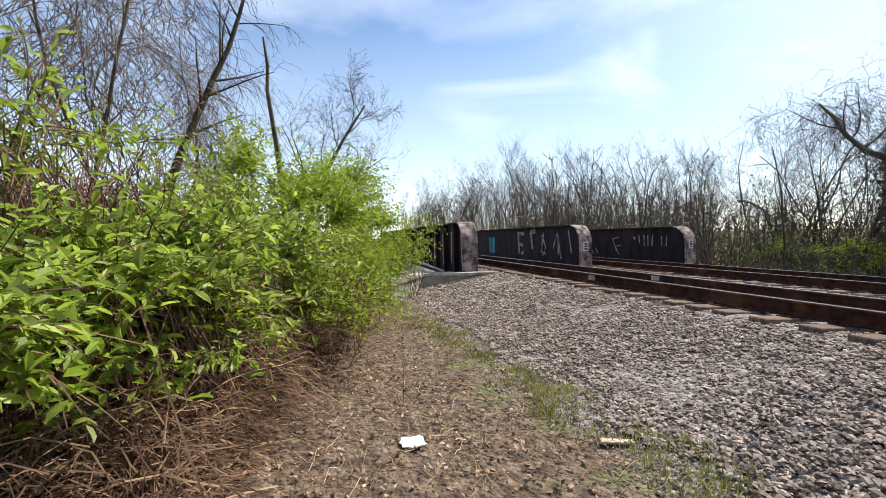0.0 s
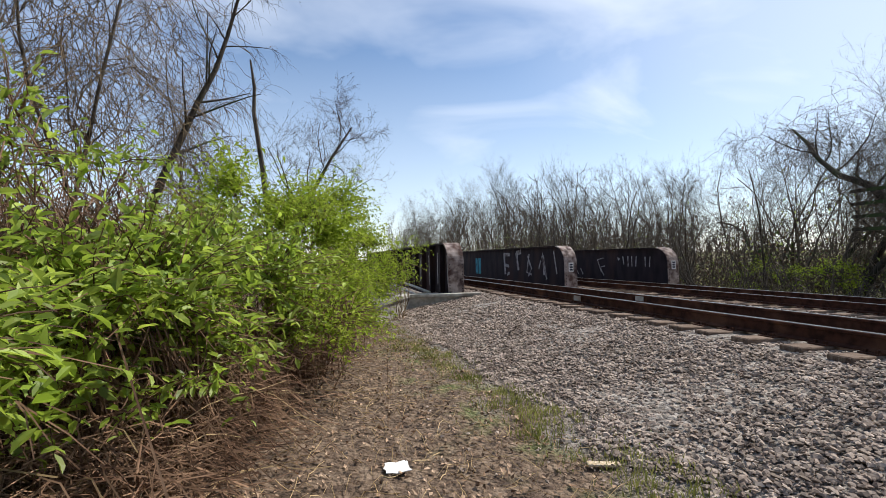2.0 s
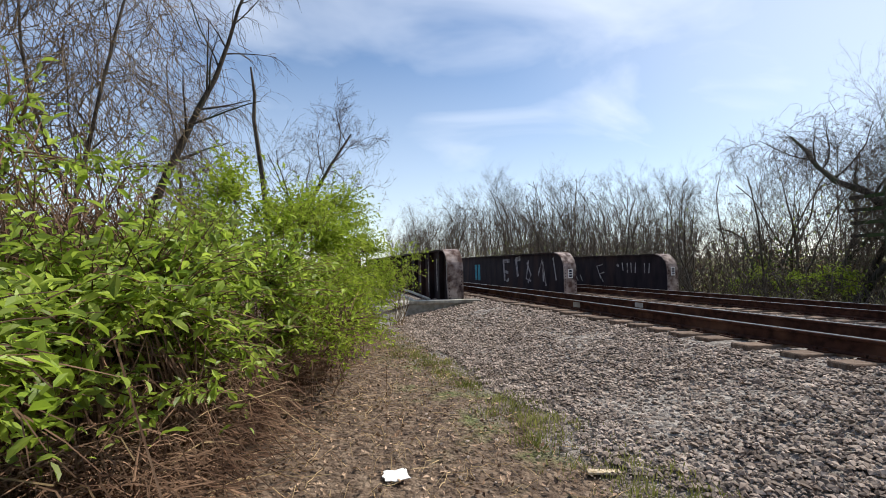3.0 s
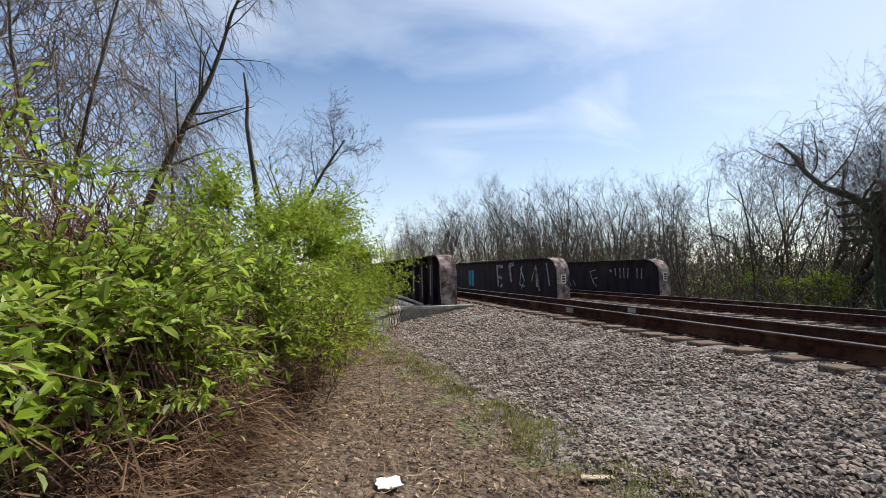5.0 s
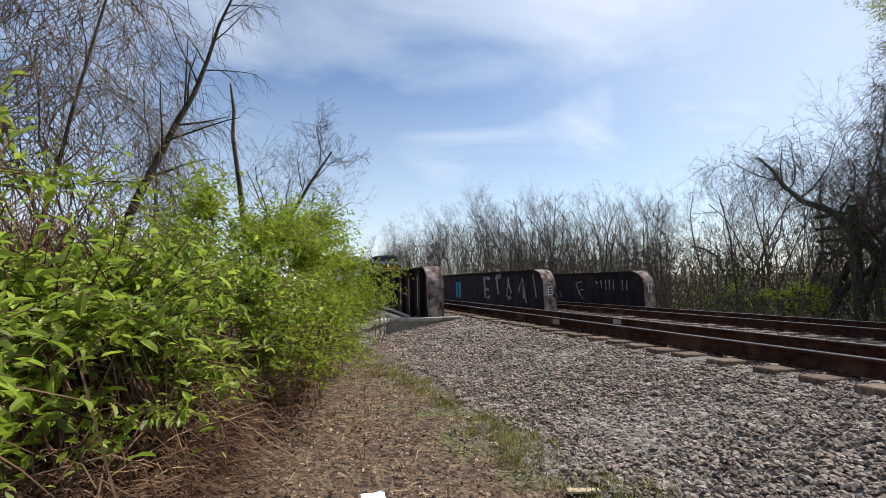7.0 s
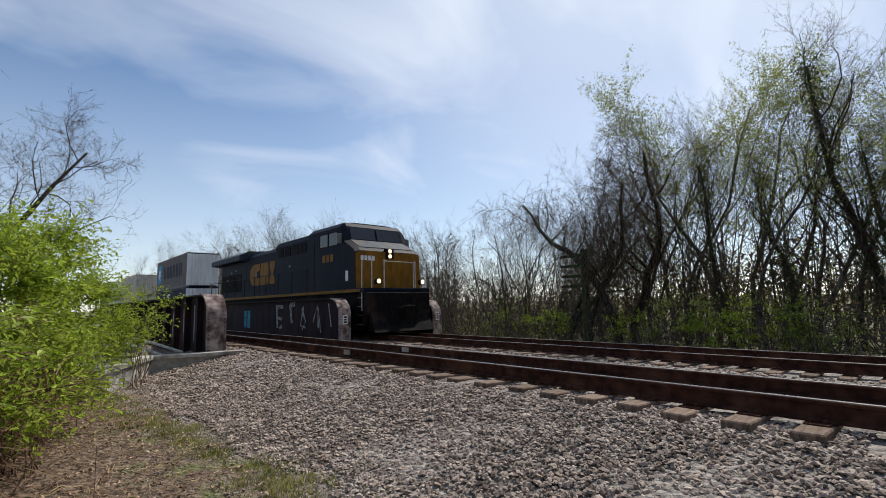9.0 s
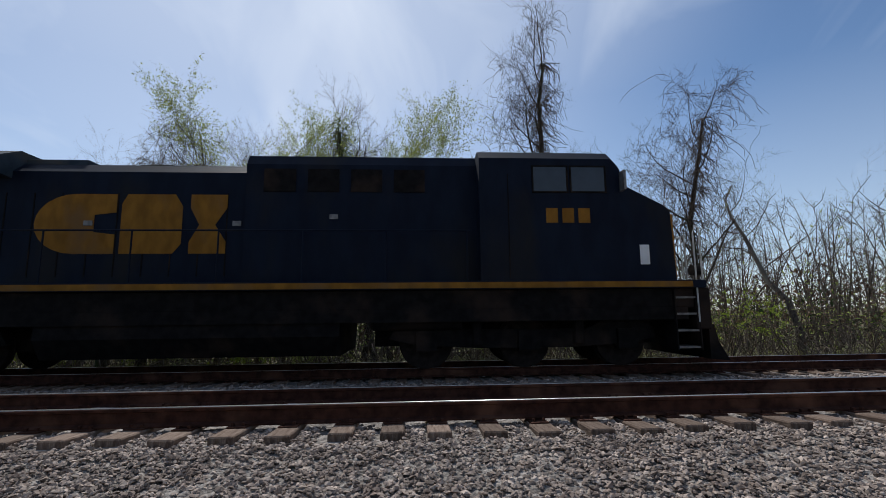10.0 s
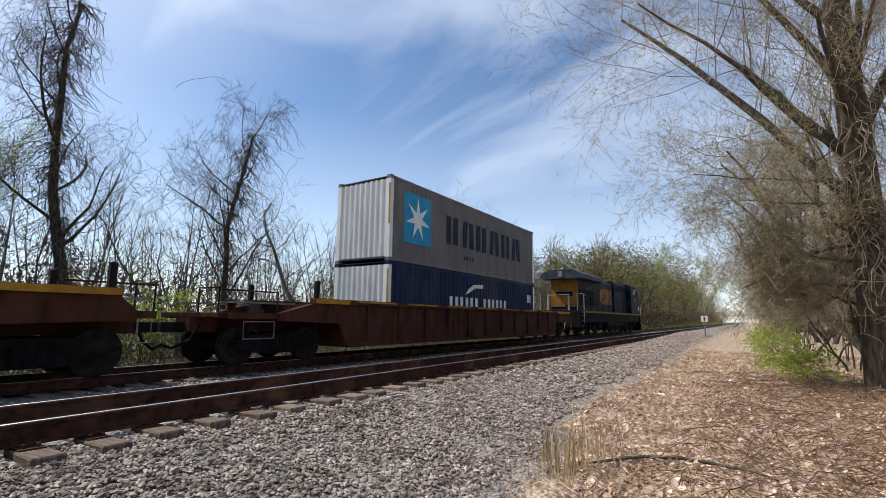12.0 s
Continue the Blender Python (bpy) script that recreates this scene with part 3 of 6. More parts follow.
def ballast():
    """Loose stones on the shoulder and in the track beds."""
    rs = np.random.RandomState(11)
    base = np.array([(1, .2, 0), (-1, -.15, 0), (0, 1, 0), (.1, -1, 0), (.35, .2, .8), (-.4, -.25, .75), (0, 0, -.8)], float)
    tri = np.array([(0, 2, 4), (2, 5, 4), (2, 1, 5), (1, 3, 5), (3, 4, 5), (3, 0, 4), (0, 3, 6), (3, 1, 6), (1, 2, 6), (2, 0, 6)])

    def field(count, x0, x1, y0, y1, s0, s1, keep):
        xs, ys = rs.uniform(x0, x1, count), rs.uniform(y0, y1, count)
        ok = [keep(a, b) for a, b in zip(xs, ys)]
        return np.c_[xs, ys][ok], rs.uniform(s0, s1, count)[ok]

    sets = []
    shoulder = lambda a, b: noise.noise((a * 0.8, b * 0.8, 2)) * 0.45 + b > 2.2 + 0.65 * smooth(4, 9, a) - 0.5 * smooth(-3, -12, a) and not (4.69 < b and 0.10 < (a + 0.70 + 0.245) % 0.49 < 0.39)
    sets.append(field(62000, -9, 9, 1.9, 5.25, 0.013, 0.033, shoulder))
    sets.append(field(10000, -16.5, -9, 1.9, 5.25, 0.02, 0.045, shoulder))
    sets.append(field(11000, 9, 24, 1.9, 5.25, 0.026, 0.052, shoulder))
    sets.append(field(7000, 24, 45, 2.2, 5.25, 0.035, 0.06, shoulder))
    sets.append(field(7000, -16, 30, 7.2, 9.9, 0.026, 0.05, lambda a, b: True))
    strays = lambda a, b: rs.uniform() < 0.5
    sets.append(field(1400, -12, 12, 0.9, 2.3, 0.010, 0.028, strays))
    fine = lambda a, b: 0.35 * noise.noise((a * 1.3, b * 1.3, 9)) + b > 1.95 + 0.5 * smooth(4, 9, a) - 0.5 * smooth(-3, -12, a)
    sets.append(field(17000, -11, 7, 1.4, 2.9, 0.006, 0.015, fine))
    V, F, k = [], [], 0
    for pts, size in sets:
        n = len(pts)
        sc = size[:, None] * np.c_[rs.uniform(0.8, 1.4, n), rs.uniform(0.7, 1.2, n), rs.uniform(0.45, 0.85, n)]
        v = base[None] * sc[:, None, :] * rs.uniform(0.75, 1.2, (n, 7, 1))
        e = rs.uniform(-0.6, 0.6, (n, 2)); w = rs.uniform(0, 6.28, n)
        cx, sx = np.cos(e[:, 0])[:, None], np.sin(e[:, 0])[:, None]
        y, z = v[..., 1] * cx - v[..., 2] * sx, v[..., 1] * sx + v[..., 2] * cx
        cw, sw = np.cos(w)[:, None], np.sin(w)[:, None]
        x2, y2 = v[..., 0] * cw - y * sw, v[..., 0] * sw + y * cw
        gz = np.array([ground_z(a, b) for a, b in pts]) + rs.uniform(0.0, 0.025, n)
        V.append(np.stack([x2 + pts[:, :1], y2 + pts[:, 1:], z + gz[:, None]], -1).reshape(-1, 3))
        F.append((np.arange(n)[:, None, None] * 7 + tri[None]).reshape(-1, 3) + k)
        k += n * 7
    V, F = np.concatenate(V), np.concatenate(F)
    ob = new("ballast", raw_mesh("ballast", V.tolist(), F.tolist(), M["stone"]))
    tagged(ob, "angular grey crushed stone ballast heaped along the track", "ballast", kind="stuff")


# ---------------------------------------------------------------- bridge
def girder(label, x_end, y, top, bottom, ribs, marks):
    root = thing("plate_girder", label, "bridge girder", "girders of the railway bridge")
    x0 = -39.0
    R = 0.62
    arc = [(x_end - R + R * math.sin(a), top - R + R * math.cos(a)) for a in [i * math.pi / 16 for i in range(9)]]
    web = [(x0, bottom), (x0, top)] + arc + [(x_end, bottom)]
    part("web", Build().prism(web, "y", y - 0.03, y + 0.03), M["girder"], root)
    # cover plate that runs along the top and bends down round the end
    line = [(x0, top)] + arc + [(x_end, bottom)]
    fl = Build()
    for i in range(len(line) - 1):
        (xa, za), (xb, zb) = line[i], line[i + 1]
        d = Vector((xb - xa, zb - za)).normalized()
        nx, nz = -d[1] * 0.035, d[0] * 0.035
        fl.prism([(xa, za), (xb, zb), (xb + nx, zb + nz), (xa + nx, za + nz)], "y", y - 0.24, y + 0.24) if i == 0 else None
    part("top_flange", fl, M["girder"], root)
    inner = [(px - 0.0, pz) for px, pz in arc + [(x_end, bottom)]]
    outer = [(x_end - R + (R + 0.035) * math.sin(i * math.pi / 16), top - R + (R + 0.035) * math.cos(i * math.pi / 16)) for i in range(9)] + [(x_end + 0.035, bottom)]
    en = Build()
    for w in (y - 0.24, y + 0.24):
        en.v += [(px, w, pz) for px, pz in inner] + [(px, w, pz) for px, pz in outer]
    m = len(inner)
    for i in range(m - 1):
        for q in ((i, i + 1, m + i + 1, m + i), (2 * m + i + 1, 2 * m + i, 3 * m + i, 3 * m + i + 1), (m + i, m + i + 1, 3 * m + i + 1, 3 * m + i), (i + 1, i, 2 * m + i, 2 * m + i + 1)):
            en.f.append(q)
    en.f += [(0, m, 3 * m, 2 * m), (m - 1, 2 * m - 1, 4 * m - 1, 3 * m - 1)]
    part("end_plate", en, M["girder_worn"], root, "flaking pale paint on rounded end plate")
    rivet = Build().tube([(0, 0, 0), (0.016, 0, 0)], [0.018, 0.010], 6).mesh("rivet", M["girder"])
    for i in range(12):
        for s in (-0.19, 0.19):
            z = top - 0.62 - i * 0.1
            if z > bottom + 0.05:
                o = part("rivet", rivet, None, root)
                o.matrix_basis = pose(x_end + 0.035, y + s, z)
    for i in range(ribs):
        x = x_end - 1.15 - i * 1.32
        part("stiffener", Build().box(x - 0.05, x + 0.05, y - 0.19, y - 0.031, bottom, top - 0.02), M["girder"], root)
        part("gusset", Build().prism([(y - 0.031, top - 0.05), (y - 0.22, top - 0.05), (y - 0.031, top - 0.5)], "x", x - 0.012, x + 0.012), M["girder"], root)
    part("bottom_flange", Build().box(x0, x_end, y - 0.22, y + 0.22, bottom - 0.04, bottom), M["girder"], root)
    for mat, strokes in marks:
        for s in strokes:
            b = Build().tube([(x_end - p, y - 0.034, bottom + (top - bottom) * q) for p, q in s[1:]], s[0], 4)
            for i, v in enumerate(b.v):
                b.v[i] = (v[0], y - 0.034 - 0.003 * (i % 3), v[2])
            part("painted_mark", b, M[mat], root, "faded spray-painted mark")
    return root


def plate_bars(x, y, z):
    sg = thing("girder_plate", "small white plate with dark marks on the girder end", "plate")
    part("plate", Build().box(x, x + 0.012, y - 0.09, y + 0.09, z - 0.16, z + 0.16), M["sign"], sg)
    for i in range(3):
        part("bar", Build().box(x + 0.013, x + 0.016, y - 0.06, y + 0.06, z - 0.12 + i * 0.09, z - 0.06 + i * 0.09), M["mark_navy"], sg)


def bridge():
    tags = [("graf_white", [(0.10, (0.7, 0.25), (0.75, 0.8)), (0.055, (0.5, 0.3), (0.55, 0.75)), (0.05, (2.0, 0.2), (2.0, 0.85)), (0.045, (3.2, 0.15), (3.25, 0.8)), (0.05, (4.7, 0.2), (4.6, 0.75))]),
            ("graf_blue", [(0.10, (4.0, 0.15), (4.0, 0.65)), (0.08, (5.4, 0.2), (5.5, 0.6))])]
    girder("dark rusty riveted plate girder with pale spray paint", -13.25, 3.9, 1.93, 0.30, 14, tags)
    mid = [("graf_white", [(0.06, (3.3, 0.25), (3.0, 0.45), (3.35, 0.8)), (0.05, (3.0, 0.3), (3.45, 0.35), (3.2, 0.85)), (0.06, (1.9, 0.3), (2.0, 0.85), (2.35, 0.45)), (0.05, (1.7, 0.2), (1.95, 0.8)),
                           (0.10, (5.8, 0.25), (5.9, 0.9)), (0.08, (5.9, 0.85), (5.2, 0.85)), (0.07, (5.9, 0.55), (5.35, 0.5)), (0.07, (5.6, 0.25), (5.3, 0.3)), (0.10, (4.3, 0.4), (4.5, 0.9)), (0.10, (4.5, 0.88), (4.0, 0.92)), (0.04, (0.9, 0.35), (1.1, 0.9))]),
            ("graf_blue", [(0.22, (9.4, 0.2), (9.4, 0.75)), (0.18, (9.9, 0.2), (9.9, 0.75))])]
    girder("dark rusty plate girder between the tracks with spray-painted letters", -14.85, 8.55, 1.83, 0.30, 0, mid)
    far = [("graf_white", [(0.03, (4.6, 0.3), (4.9, 0.7), (4.4, 0.75)), (0.03, (4.4, 0.2), (4.7, 0.45), (4.3, 0.5)), (0.03, (6.6, 0.2), (6.8, 0.35)), (0.03, (6.2, 0.2), (6.4, 0.4)),
                           (0.035, (2.9, 0.55), (2.95, 0.8)), (0.035, (2.6, 0.5), (2.6, 0.8)), (0.035, (2.35, 0.5), (2.35, 0.8)), (0.035, (2.1, 0.5), (2.05, 0.8)), (0.035, (1.5, 0.5), (1.5, 0.78)), (0.035, (1.25, 0.5), (1.2, 0.78)), (0.05, (3.2, 0.7), (3.35, 0.75))])]
    girder("dark plate girder beyond the far track with thin white scrawl", -15.17, 13.1, 1.72, 0.25, 0, far)
    plate_bars(-14.81, 8.55, 1.10)
    plate_bars(-15.13, 13.1, 1.08)
    # abutment and wing wall
    ab = thing("abutment", "weathered concrete bridge abutment with a low wing wall", "abutment", kind="structure")
    part("wing_cap", Build().prism([(-12.7, 4.5), (-13.1, 2.5), (-10.85, 1.35), (-11.1, 1.08), (-13.5, 2.32), (-13.1, 4.5)], "z", 0.41, 0.50), M["concrete"], ab, bevel=0.015)
    part("wing_wall", Build().prism([(-12.78, 4.5), (-13.18, 2.48), (-10.98, 1.34), (-11.1, 1.15), (-13.42, 2.36), (-13.05, 4.5)], "z", -1.0, 0.41), M["concrete"], ab)
    part("bearing_seat", Build().box(-16.6, -12.4, 4.72, 14.0, -2.6, 0.16), M["concrete"], ab)
    part("face", Build().box(-17.0, -16.6, 2.6, 14.4, -3.2, 0.1), M["concrete"], ab)
    pp = thing("pipe_pair", "two pale pipes running along the bridge side", "pipe")
    for dy, dz in ((0.0, 0.0), (-0.22, -0.14)):
        part("pipe", Build().tube([(-13.6, 3.2 + dy, 0.50 + dz), (-15.2, 2.9 + dy, 0.66 + dz), (-39, 2.9 + dy, 0.70 + dz)], 0.04, 8), M["pipe"], pp, smooth=True)


ground()
tracks()
bridge()


# ---------------------------------------------------------------- train
SPEED = 21.6


def front_x(t):
    """Where the locomotive's pilot is at t seconds."""
    if t < 8.5:
        return -24.7 + SPEED * (t - 8.5)
    return float(np.interp(t, (8.5, 8.8, 9.2, 9.6, 10.0, 10.4, 10.8, 11.2, 11.5, 12.0), (-24.7, -18.2, -9.5, -1.2, 7.2, 15.95, 24.95, 34.0, 41.0, 52.85)))


TRAIN = []      # (thing, offset behind the locomotive's front)
WHEELS = []     # (wheelset, local x, local z, radius)
RAIL = 0.465


def wheelset(parent, x, r, half=0.7525):
    b = Build()
    for s in (-1, 1):
        y0, y1 = s * (half - 0.03), s * (half + 0.09)
        n = 24
        ring = [(r * math.cos(2 * math.pi * i / n), r * math.sin(2 * math.pi * i / n)) for i in range(n)]
        b.prism(ring, "y", y0, y1)
        b.prism([(p * 1.06, q * 1.06) for p, q in ring], "y", y0 - s * 0.03, y0)
        b.prism([(p * 0.35, q * 0.35) for p, q in ring], "y", y1, y1 + s * 0.09)
    b.tube([(0, -half, 0), (0, half, 0)], 0.09, 8)
    ws = part("wheelset", b, M["wheel"], parent, "worn steel wheels on an axle")
    ws.matrix_basis = pose(x, 0, r)
    WHEELS.append((ws, x, r))
    return ws


def lengthen(root, kx, kz):
    """Brings a vehicle to its true length and height; the wheels stay round."""
    grow = Matrix.Diagonal((kx, 1.0, kz, 1.0))
    for o in root.children_recursive:
        if not o.name.startswith("wheelset"):
            o.data.transform(grow)
    for i, (ws, x, r) in enumerate(WHEELS):
        if ws.parent == root:
            ws.matrix_basis = pose(x * kx, 0, r)
            WHEELS[i] = (ws, x * kx, r)
    return root


def locomotive():
    root = thing("diesel_locomotive", "dark blue diesel locomotive with yellow nose and sill stripe", "locomotive")
    # underframe, walkway, stripe
    part("underframe", Build().box(-20.5, -1.0, -1.45, 1.45, 1.18, 1.58), M["black"], root, bevel=0.03)
    part("walkway", Build().box(-20.7, -0.75, -1.58, 1.58, 1.58, 1.74), M["navy"], root, bevel=0.01)
    for s in (-1, 1):
        y = s * 1.585
        part("sill_stripe", Build().box(-20.2, -1.1, min(y, y - s * 0.004), max(y, y - s * 0.004), 1.60, 1.715), M["yellow"], root, "golden yellow sill stripe")
    # nose and cab as one side outline
    prof = [(-1.50, 1.74), (-1.55, 3.20), (-1.72, 3.34), (-2.58, 3.70), (-2.76, 4.28), (-2.90, 4.44), (-5.55, 4.44), (-5.55, 1.74)]
    cab = Build()
    n = len(prof)
    for y, cut in ((-1.57, 0.0), (-1.34, 1.0), (1.34, 1.0), (1.57, 0.0)):
        for x, z in prof:
            cab.v.append((x, y, z - (0.0 if cut else (0.20 if z > 4.2 else 0.06 if z > 3.0 else 0.0))))
    for r in range(3):
        for i in range(n):
            j = (i + 1) % n
            cab.f.append((r * n + i, r * n + j, (r + 1) * n + j, (r + 1) * n + i))
    cab.f += [tuple(range(n)), tuple(range(4 * n - 1, 3 * n - 1, -1))]
    part("cab", cab, M["navy"], root)
    part("cab_roof", Build().prism([(-1.25, 4.40), (-0.9, 4.49), (0.9, 4.49), (1.25, 4.40)], "x", -5.5, -2.95), M["roofgrey"], root)
    part("nose_front", Build().prism([(-1.55, 1.76), (1.55, 1.76), (1.55, 3.08), (1.32, 3.18), (-1.32, 3.18), (-1.55, 3.08)], "x", -1.53, -1.475), M["yellow"], root, "golden yellow nose panel")
    part("nose_top", Build().prism([(-1.73, 3.345), (-2.57, 3.697), (-2.56, 3.72), (-1.72, 3.365)], "y", -1.28, 1.28), M["roofgrey"], root)
    part("nose_door", Build().box(-1.475, -1.45, -0.28, 0.42, 1.8, 2.85), M["yellow"], root, bevel=0.008)
    part("headlight_housing", Build().box(-1.62, -1.44, -0.2, 0.2, 2.92, 3.32), M["black"], root, bevel=0.02)
    for z in (3.02, 3.22):
        part("headlight", Build().tube([(-1.44, 0, z), (-1.41, 0, z)], 0.08, 14), M["lamp"], root, "glowing headlight")
    for y in (-1.05, 1.05):
        dl = part("ditch_light", Build().tube([(-0.72, y, 1.98), (-0.50, y, 1.98)], 0.11, 14), M["black"], root)
        part("lens", Build().tube([(-0.50, y, 1.98), (-0.485, y, 1.98)], 0.085, 14), M["lamp"], dl)
    for i in range(4):
        part("number_bar", Build().box(-1.474, -1.464, -1.35 + i * 0.17, -1.23 + i * 0.17, 2.82, 3.0), M["mark_white"], root)
    # windscreen
    for y0, y1 in ((-1.22, -0.05), (0.05, 1.22)):
        part("windscreen", Build().prism([(-2.595, 3.75), (-2.745, 4.235), (-2.725, 4.24), (-2.575, 3.755)], "y", y0, y1), M["glass"], root, "dark windscreen")
    for s in (-1, 1):
        y = s * 1.572
        for x0, x1 in ((-3.72, -3.05), (-4.48, -3.82)):
            w = part("cab_window", Build().box(x0, x1, min(y, y + s * 0.008), max(y, y + s * 0.008), 3.55, 4.06), M["glass"], root, "dark cab side window")
            fr = Build()
            for a, b_, c, d in ((x0 - 0.03, x1 + 0.03, 3.52, 3.55), (x0 - 0.03, x1 + 0.03, 4.06, 4.09), (x0 - 0.03, x0, 3.55, 4.06), (x1, x1 + 0.03, 3.55, 4.06)):
                fr.box(a, b_, min(y, y + s * 0.02), max(y, y + s * 0.02), c, d)
            part("frame", fr, M["black"], w)
        part("mirror", Build().box(-2.75, -2.70, min(y, y + s * 0.22), max(y, y + s * 0.22), 3.55, 3.95), M["steel"], root)
        part("cab_door_seam", Build().box(-5.0, -4.98, min(y, y + s * 0.006), max(y, y + s * 0.006), 1.8, 3.9), M["black"], root)
        for i in range(3):
            part("cab_number_bar", Build().box(-4.25 + i * 0.32, -4.02 + i * 0.32, min(y, y + s * 0.008), max(y, y + s * 0.008), 2.9, 3.2), M["yellow"], root, "faded yellow number mark")
        part("notice", Build().box(-2.40, -2.16, min(y, y + s * 0.008), max(y, y + s * 0.008), 2.05, 2.45), M["mark_white"], root)
    # hoods
    part("inverter_cabin", Build().prism([(-1.14, 1.74), (-1.14, 4.2), (-1.0, 4.42), (1.0, 4.42), (1.14, 4.2), (1.14, 1.74)], "x", -10.12, -5.55), M["navy"], root)
    part("engine_hood", Build().prism([(-1.0, 1.74), (-1.0, 4.05), (-0.75, 4.27), (0.75, 4.27), (1.0, 4.05), (1.0, 1.74)], "x", -15.2, -10.12), M["navy"], root)
    part("radiator_cabin", Build().prism([(-1.0, 1.74), (-1.0, 3.9), (1.0, 3.9), (1.0, 1.74)], "x", -19.3, -15.2), M["navy"], root)
    part("radiator_housing", Build().prism([(-1.0, 3.90), (-1.48, 3.93), (-1.48, 4.22), (-0.85, 4.52), (0.85, 4.52), (1.48, 4.22), (1.48, 3.93), (1.0, 3.90)], "x", -20.05, -14.6), M["roofgrey"], root, "blue grey overhanging radiator housing")
    part("roof_step", Build().box(-14.6, -13.4, -0.7, 0.7, 4.27, 4.40), M["roofgrey"], root, bevel=0.02)
    part("exhaust", Build().box(-12.6, -11.9, -0.35, 0.35, 4.27, 4.42), M["black"], root, bevel=0.02)
    part("rear_panel", Build().box(-19.33, -19.30, -0.985, 0.985, 2.0, 3.89), M["yellow"], root, "golden yellow rear end panel")
    part("rear_band", Build().box(-19.345, -19.33, -0.6, 0.6, 2.75, 3.05), M["navy"], root)
    part("rear_headlight", Build().box(-20.11, -20.05, -0.16, 0.16, 4.0, 4.42), M["steel"], root, bevel=0.02)
    for s in (-1, 1):
        y = s * 1.145
        for i in range(4):
            x = -6.6 - i * 0.85
            part("intake_grille", Build().box(x - 0.62, x, min(y, y + s * 0.015), max(y, y + s * 0.015), 3.62, 4.1), M["black"], root)
        y = s * 1.003
        for i in range(9):
            x = -10.5 - i * 0.52
            part("hood_door_seam", Build().box(x - 0.012, x + 0.012, min(y, y + s * 0.008), max(y, y + s * 0.008), 1.9, 3.6), M["black"], root)
        for i in range(6):
            x = -15.5 - i * 0.62
            part("radiator_grille", Build().box(x - 0.52, x, min(y, y + s * 0.02), max(y, y + s * 0.02), 2.1, 3.2), M["black"], root)
        part("air_tank", Build().tube([(-7.6, s * 1.18, 0.98), (-5.9, s * 1.18, 0.98)], 0.2, 12), M["black"], root, smooth=False)
        # plain yellow blocks on the hood where the company mark stands
        yy = s * 1.012
        lo, hi = 2.36, 3.58
        cx = lambda x: x if s < 0 else -24.6 - x
        round_end = [(-13.35 - 0.75 * math.sin(t), (lo + hi) / 2 + 0.61 * math.cos(t)) for t in [math.pi * i / 12 for i in range(13)]]
        for poly in (round_end + [(-12.6, lo), (-12.6, 2.75), (-13.0, 2.8), (-13.0, 3.15), (-12.6, 3.2), (-12.6, hi)],
                     [(-12.5, lo), (-11.5, lo), (-11.35, lo + 0.2), (-11.35, hi - 0.25), (-11.5, hi), (-12.4, hi), (-12.5, hi - 0.2)],
                     [(-11.2, lo), (-10.5, lo), (-10.5, 2.6), (-10.72, 2.95), (-10.5, 3.3), (-10.5, hi), (-11.2, hi), (-11.2, 3.3), (-11.02, 2.95), (-11.2, 2.6)]):
            part("company_mark", Build().prism([(cx(x), z) for x, z in poly], "y", yy, yy - s * 0.01), M["yellow"], root, "worn yellow block of the company mark")
        for x, z in ((-13.1, 2.98), (-10.3, 2.98), (-8.4, 3.1), (-16.5, 3.45), (-18.0, 2.9), (-17.3, 3.35)):
            part("sticker", Build().box(x - 0.08, x + 0.08, min(s * 1.15, s * 1.0) if x > -10.2 else min(s * 1.0, s * 1.03), max(s * 1.15, s * 1.0) if x > -10.2 else max(s * 1.0, s * 1.03), z - 0.05, z + 0.05), M["steel"], root)
        # handrails along the walkway
        y = s * 1.5
        part("handrail", Build().tube([(-5.7, y, 2.75), (-19.9, y, 2.75)], 0.018, 6), M["navy"], root)
        for i in range(10):
            x = -5.8 - i * 1.55
            part("stanchion", Build().tube([(x, y, 1.74), (x, y, 2.75)], 0.018, 6), M["navy"], root)
        for x0, x1 in ((-19.95, -20.6), (-0.98, -0.62)):
            part("step_handrail", Build().tube([(x0, s * 1.55, 0.9), (x0, s * 1.55, 2.7), (x0 - 0.1 * (1 if x0 < -5 else -1), s * 1.5, 2.85), (x1, s * 1.3, 2.85), (x1, s * 1.3, 1.74)], 0.02, 6), M["handrail"], root, "worn white grab rail")
            part("step_handrail", Build().tube([(x1, s * 0.75, 1.74), (x1, s * 0.75, 2.8)], 0.02, 6), M["handrail"], root)
        for x in (-1.25, -20.1):
            st = part("steps", Build().box(x - 0.32, x - 0.29, s * 1.2 - 0.33, s * 1.2 + 0.33, 0.35, 1.6).box(x + 0.29, x + 0.32, s * 1.2 - 0.33, s * 1.2 + 0.33, 0.35, 1.6), M["black"], root)
            for i in range(4):
                part("tread", Build().box(x - 0.29, x + 0.29, s * 1.2 - 0.28, s * 1.2 + 0.28, 0.38 + i * 0.33, 0.42 + i * 0.33), M["steel"], st)
    # end rails
    for x in (-0.68, -20.62):
        part("end_rail", Build().tube([(x, -0.7, 1.74), (x, -0.7, 2.75), (x, 0.7, 2.75), (x, 0.7, 1.74)], 0.02, 6), M["handrail"], root)
    # pilots, couplers, hoses
    part("pilot", Build().box(-1.0, -0.62, -1.5, 1.5, 0.75, 1.58), M["black"], root, bevel=0.03)
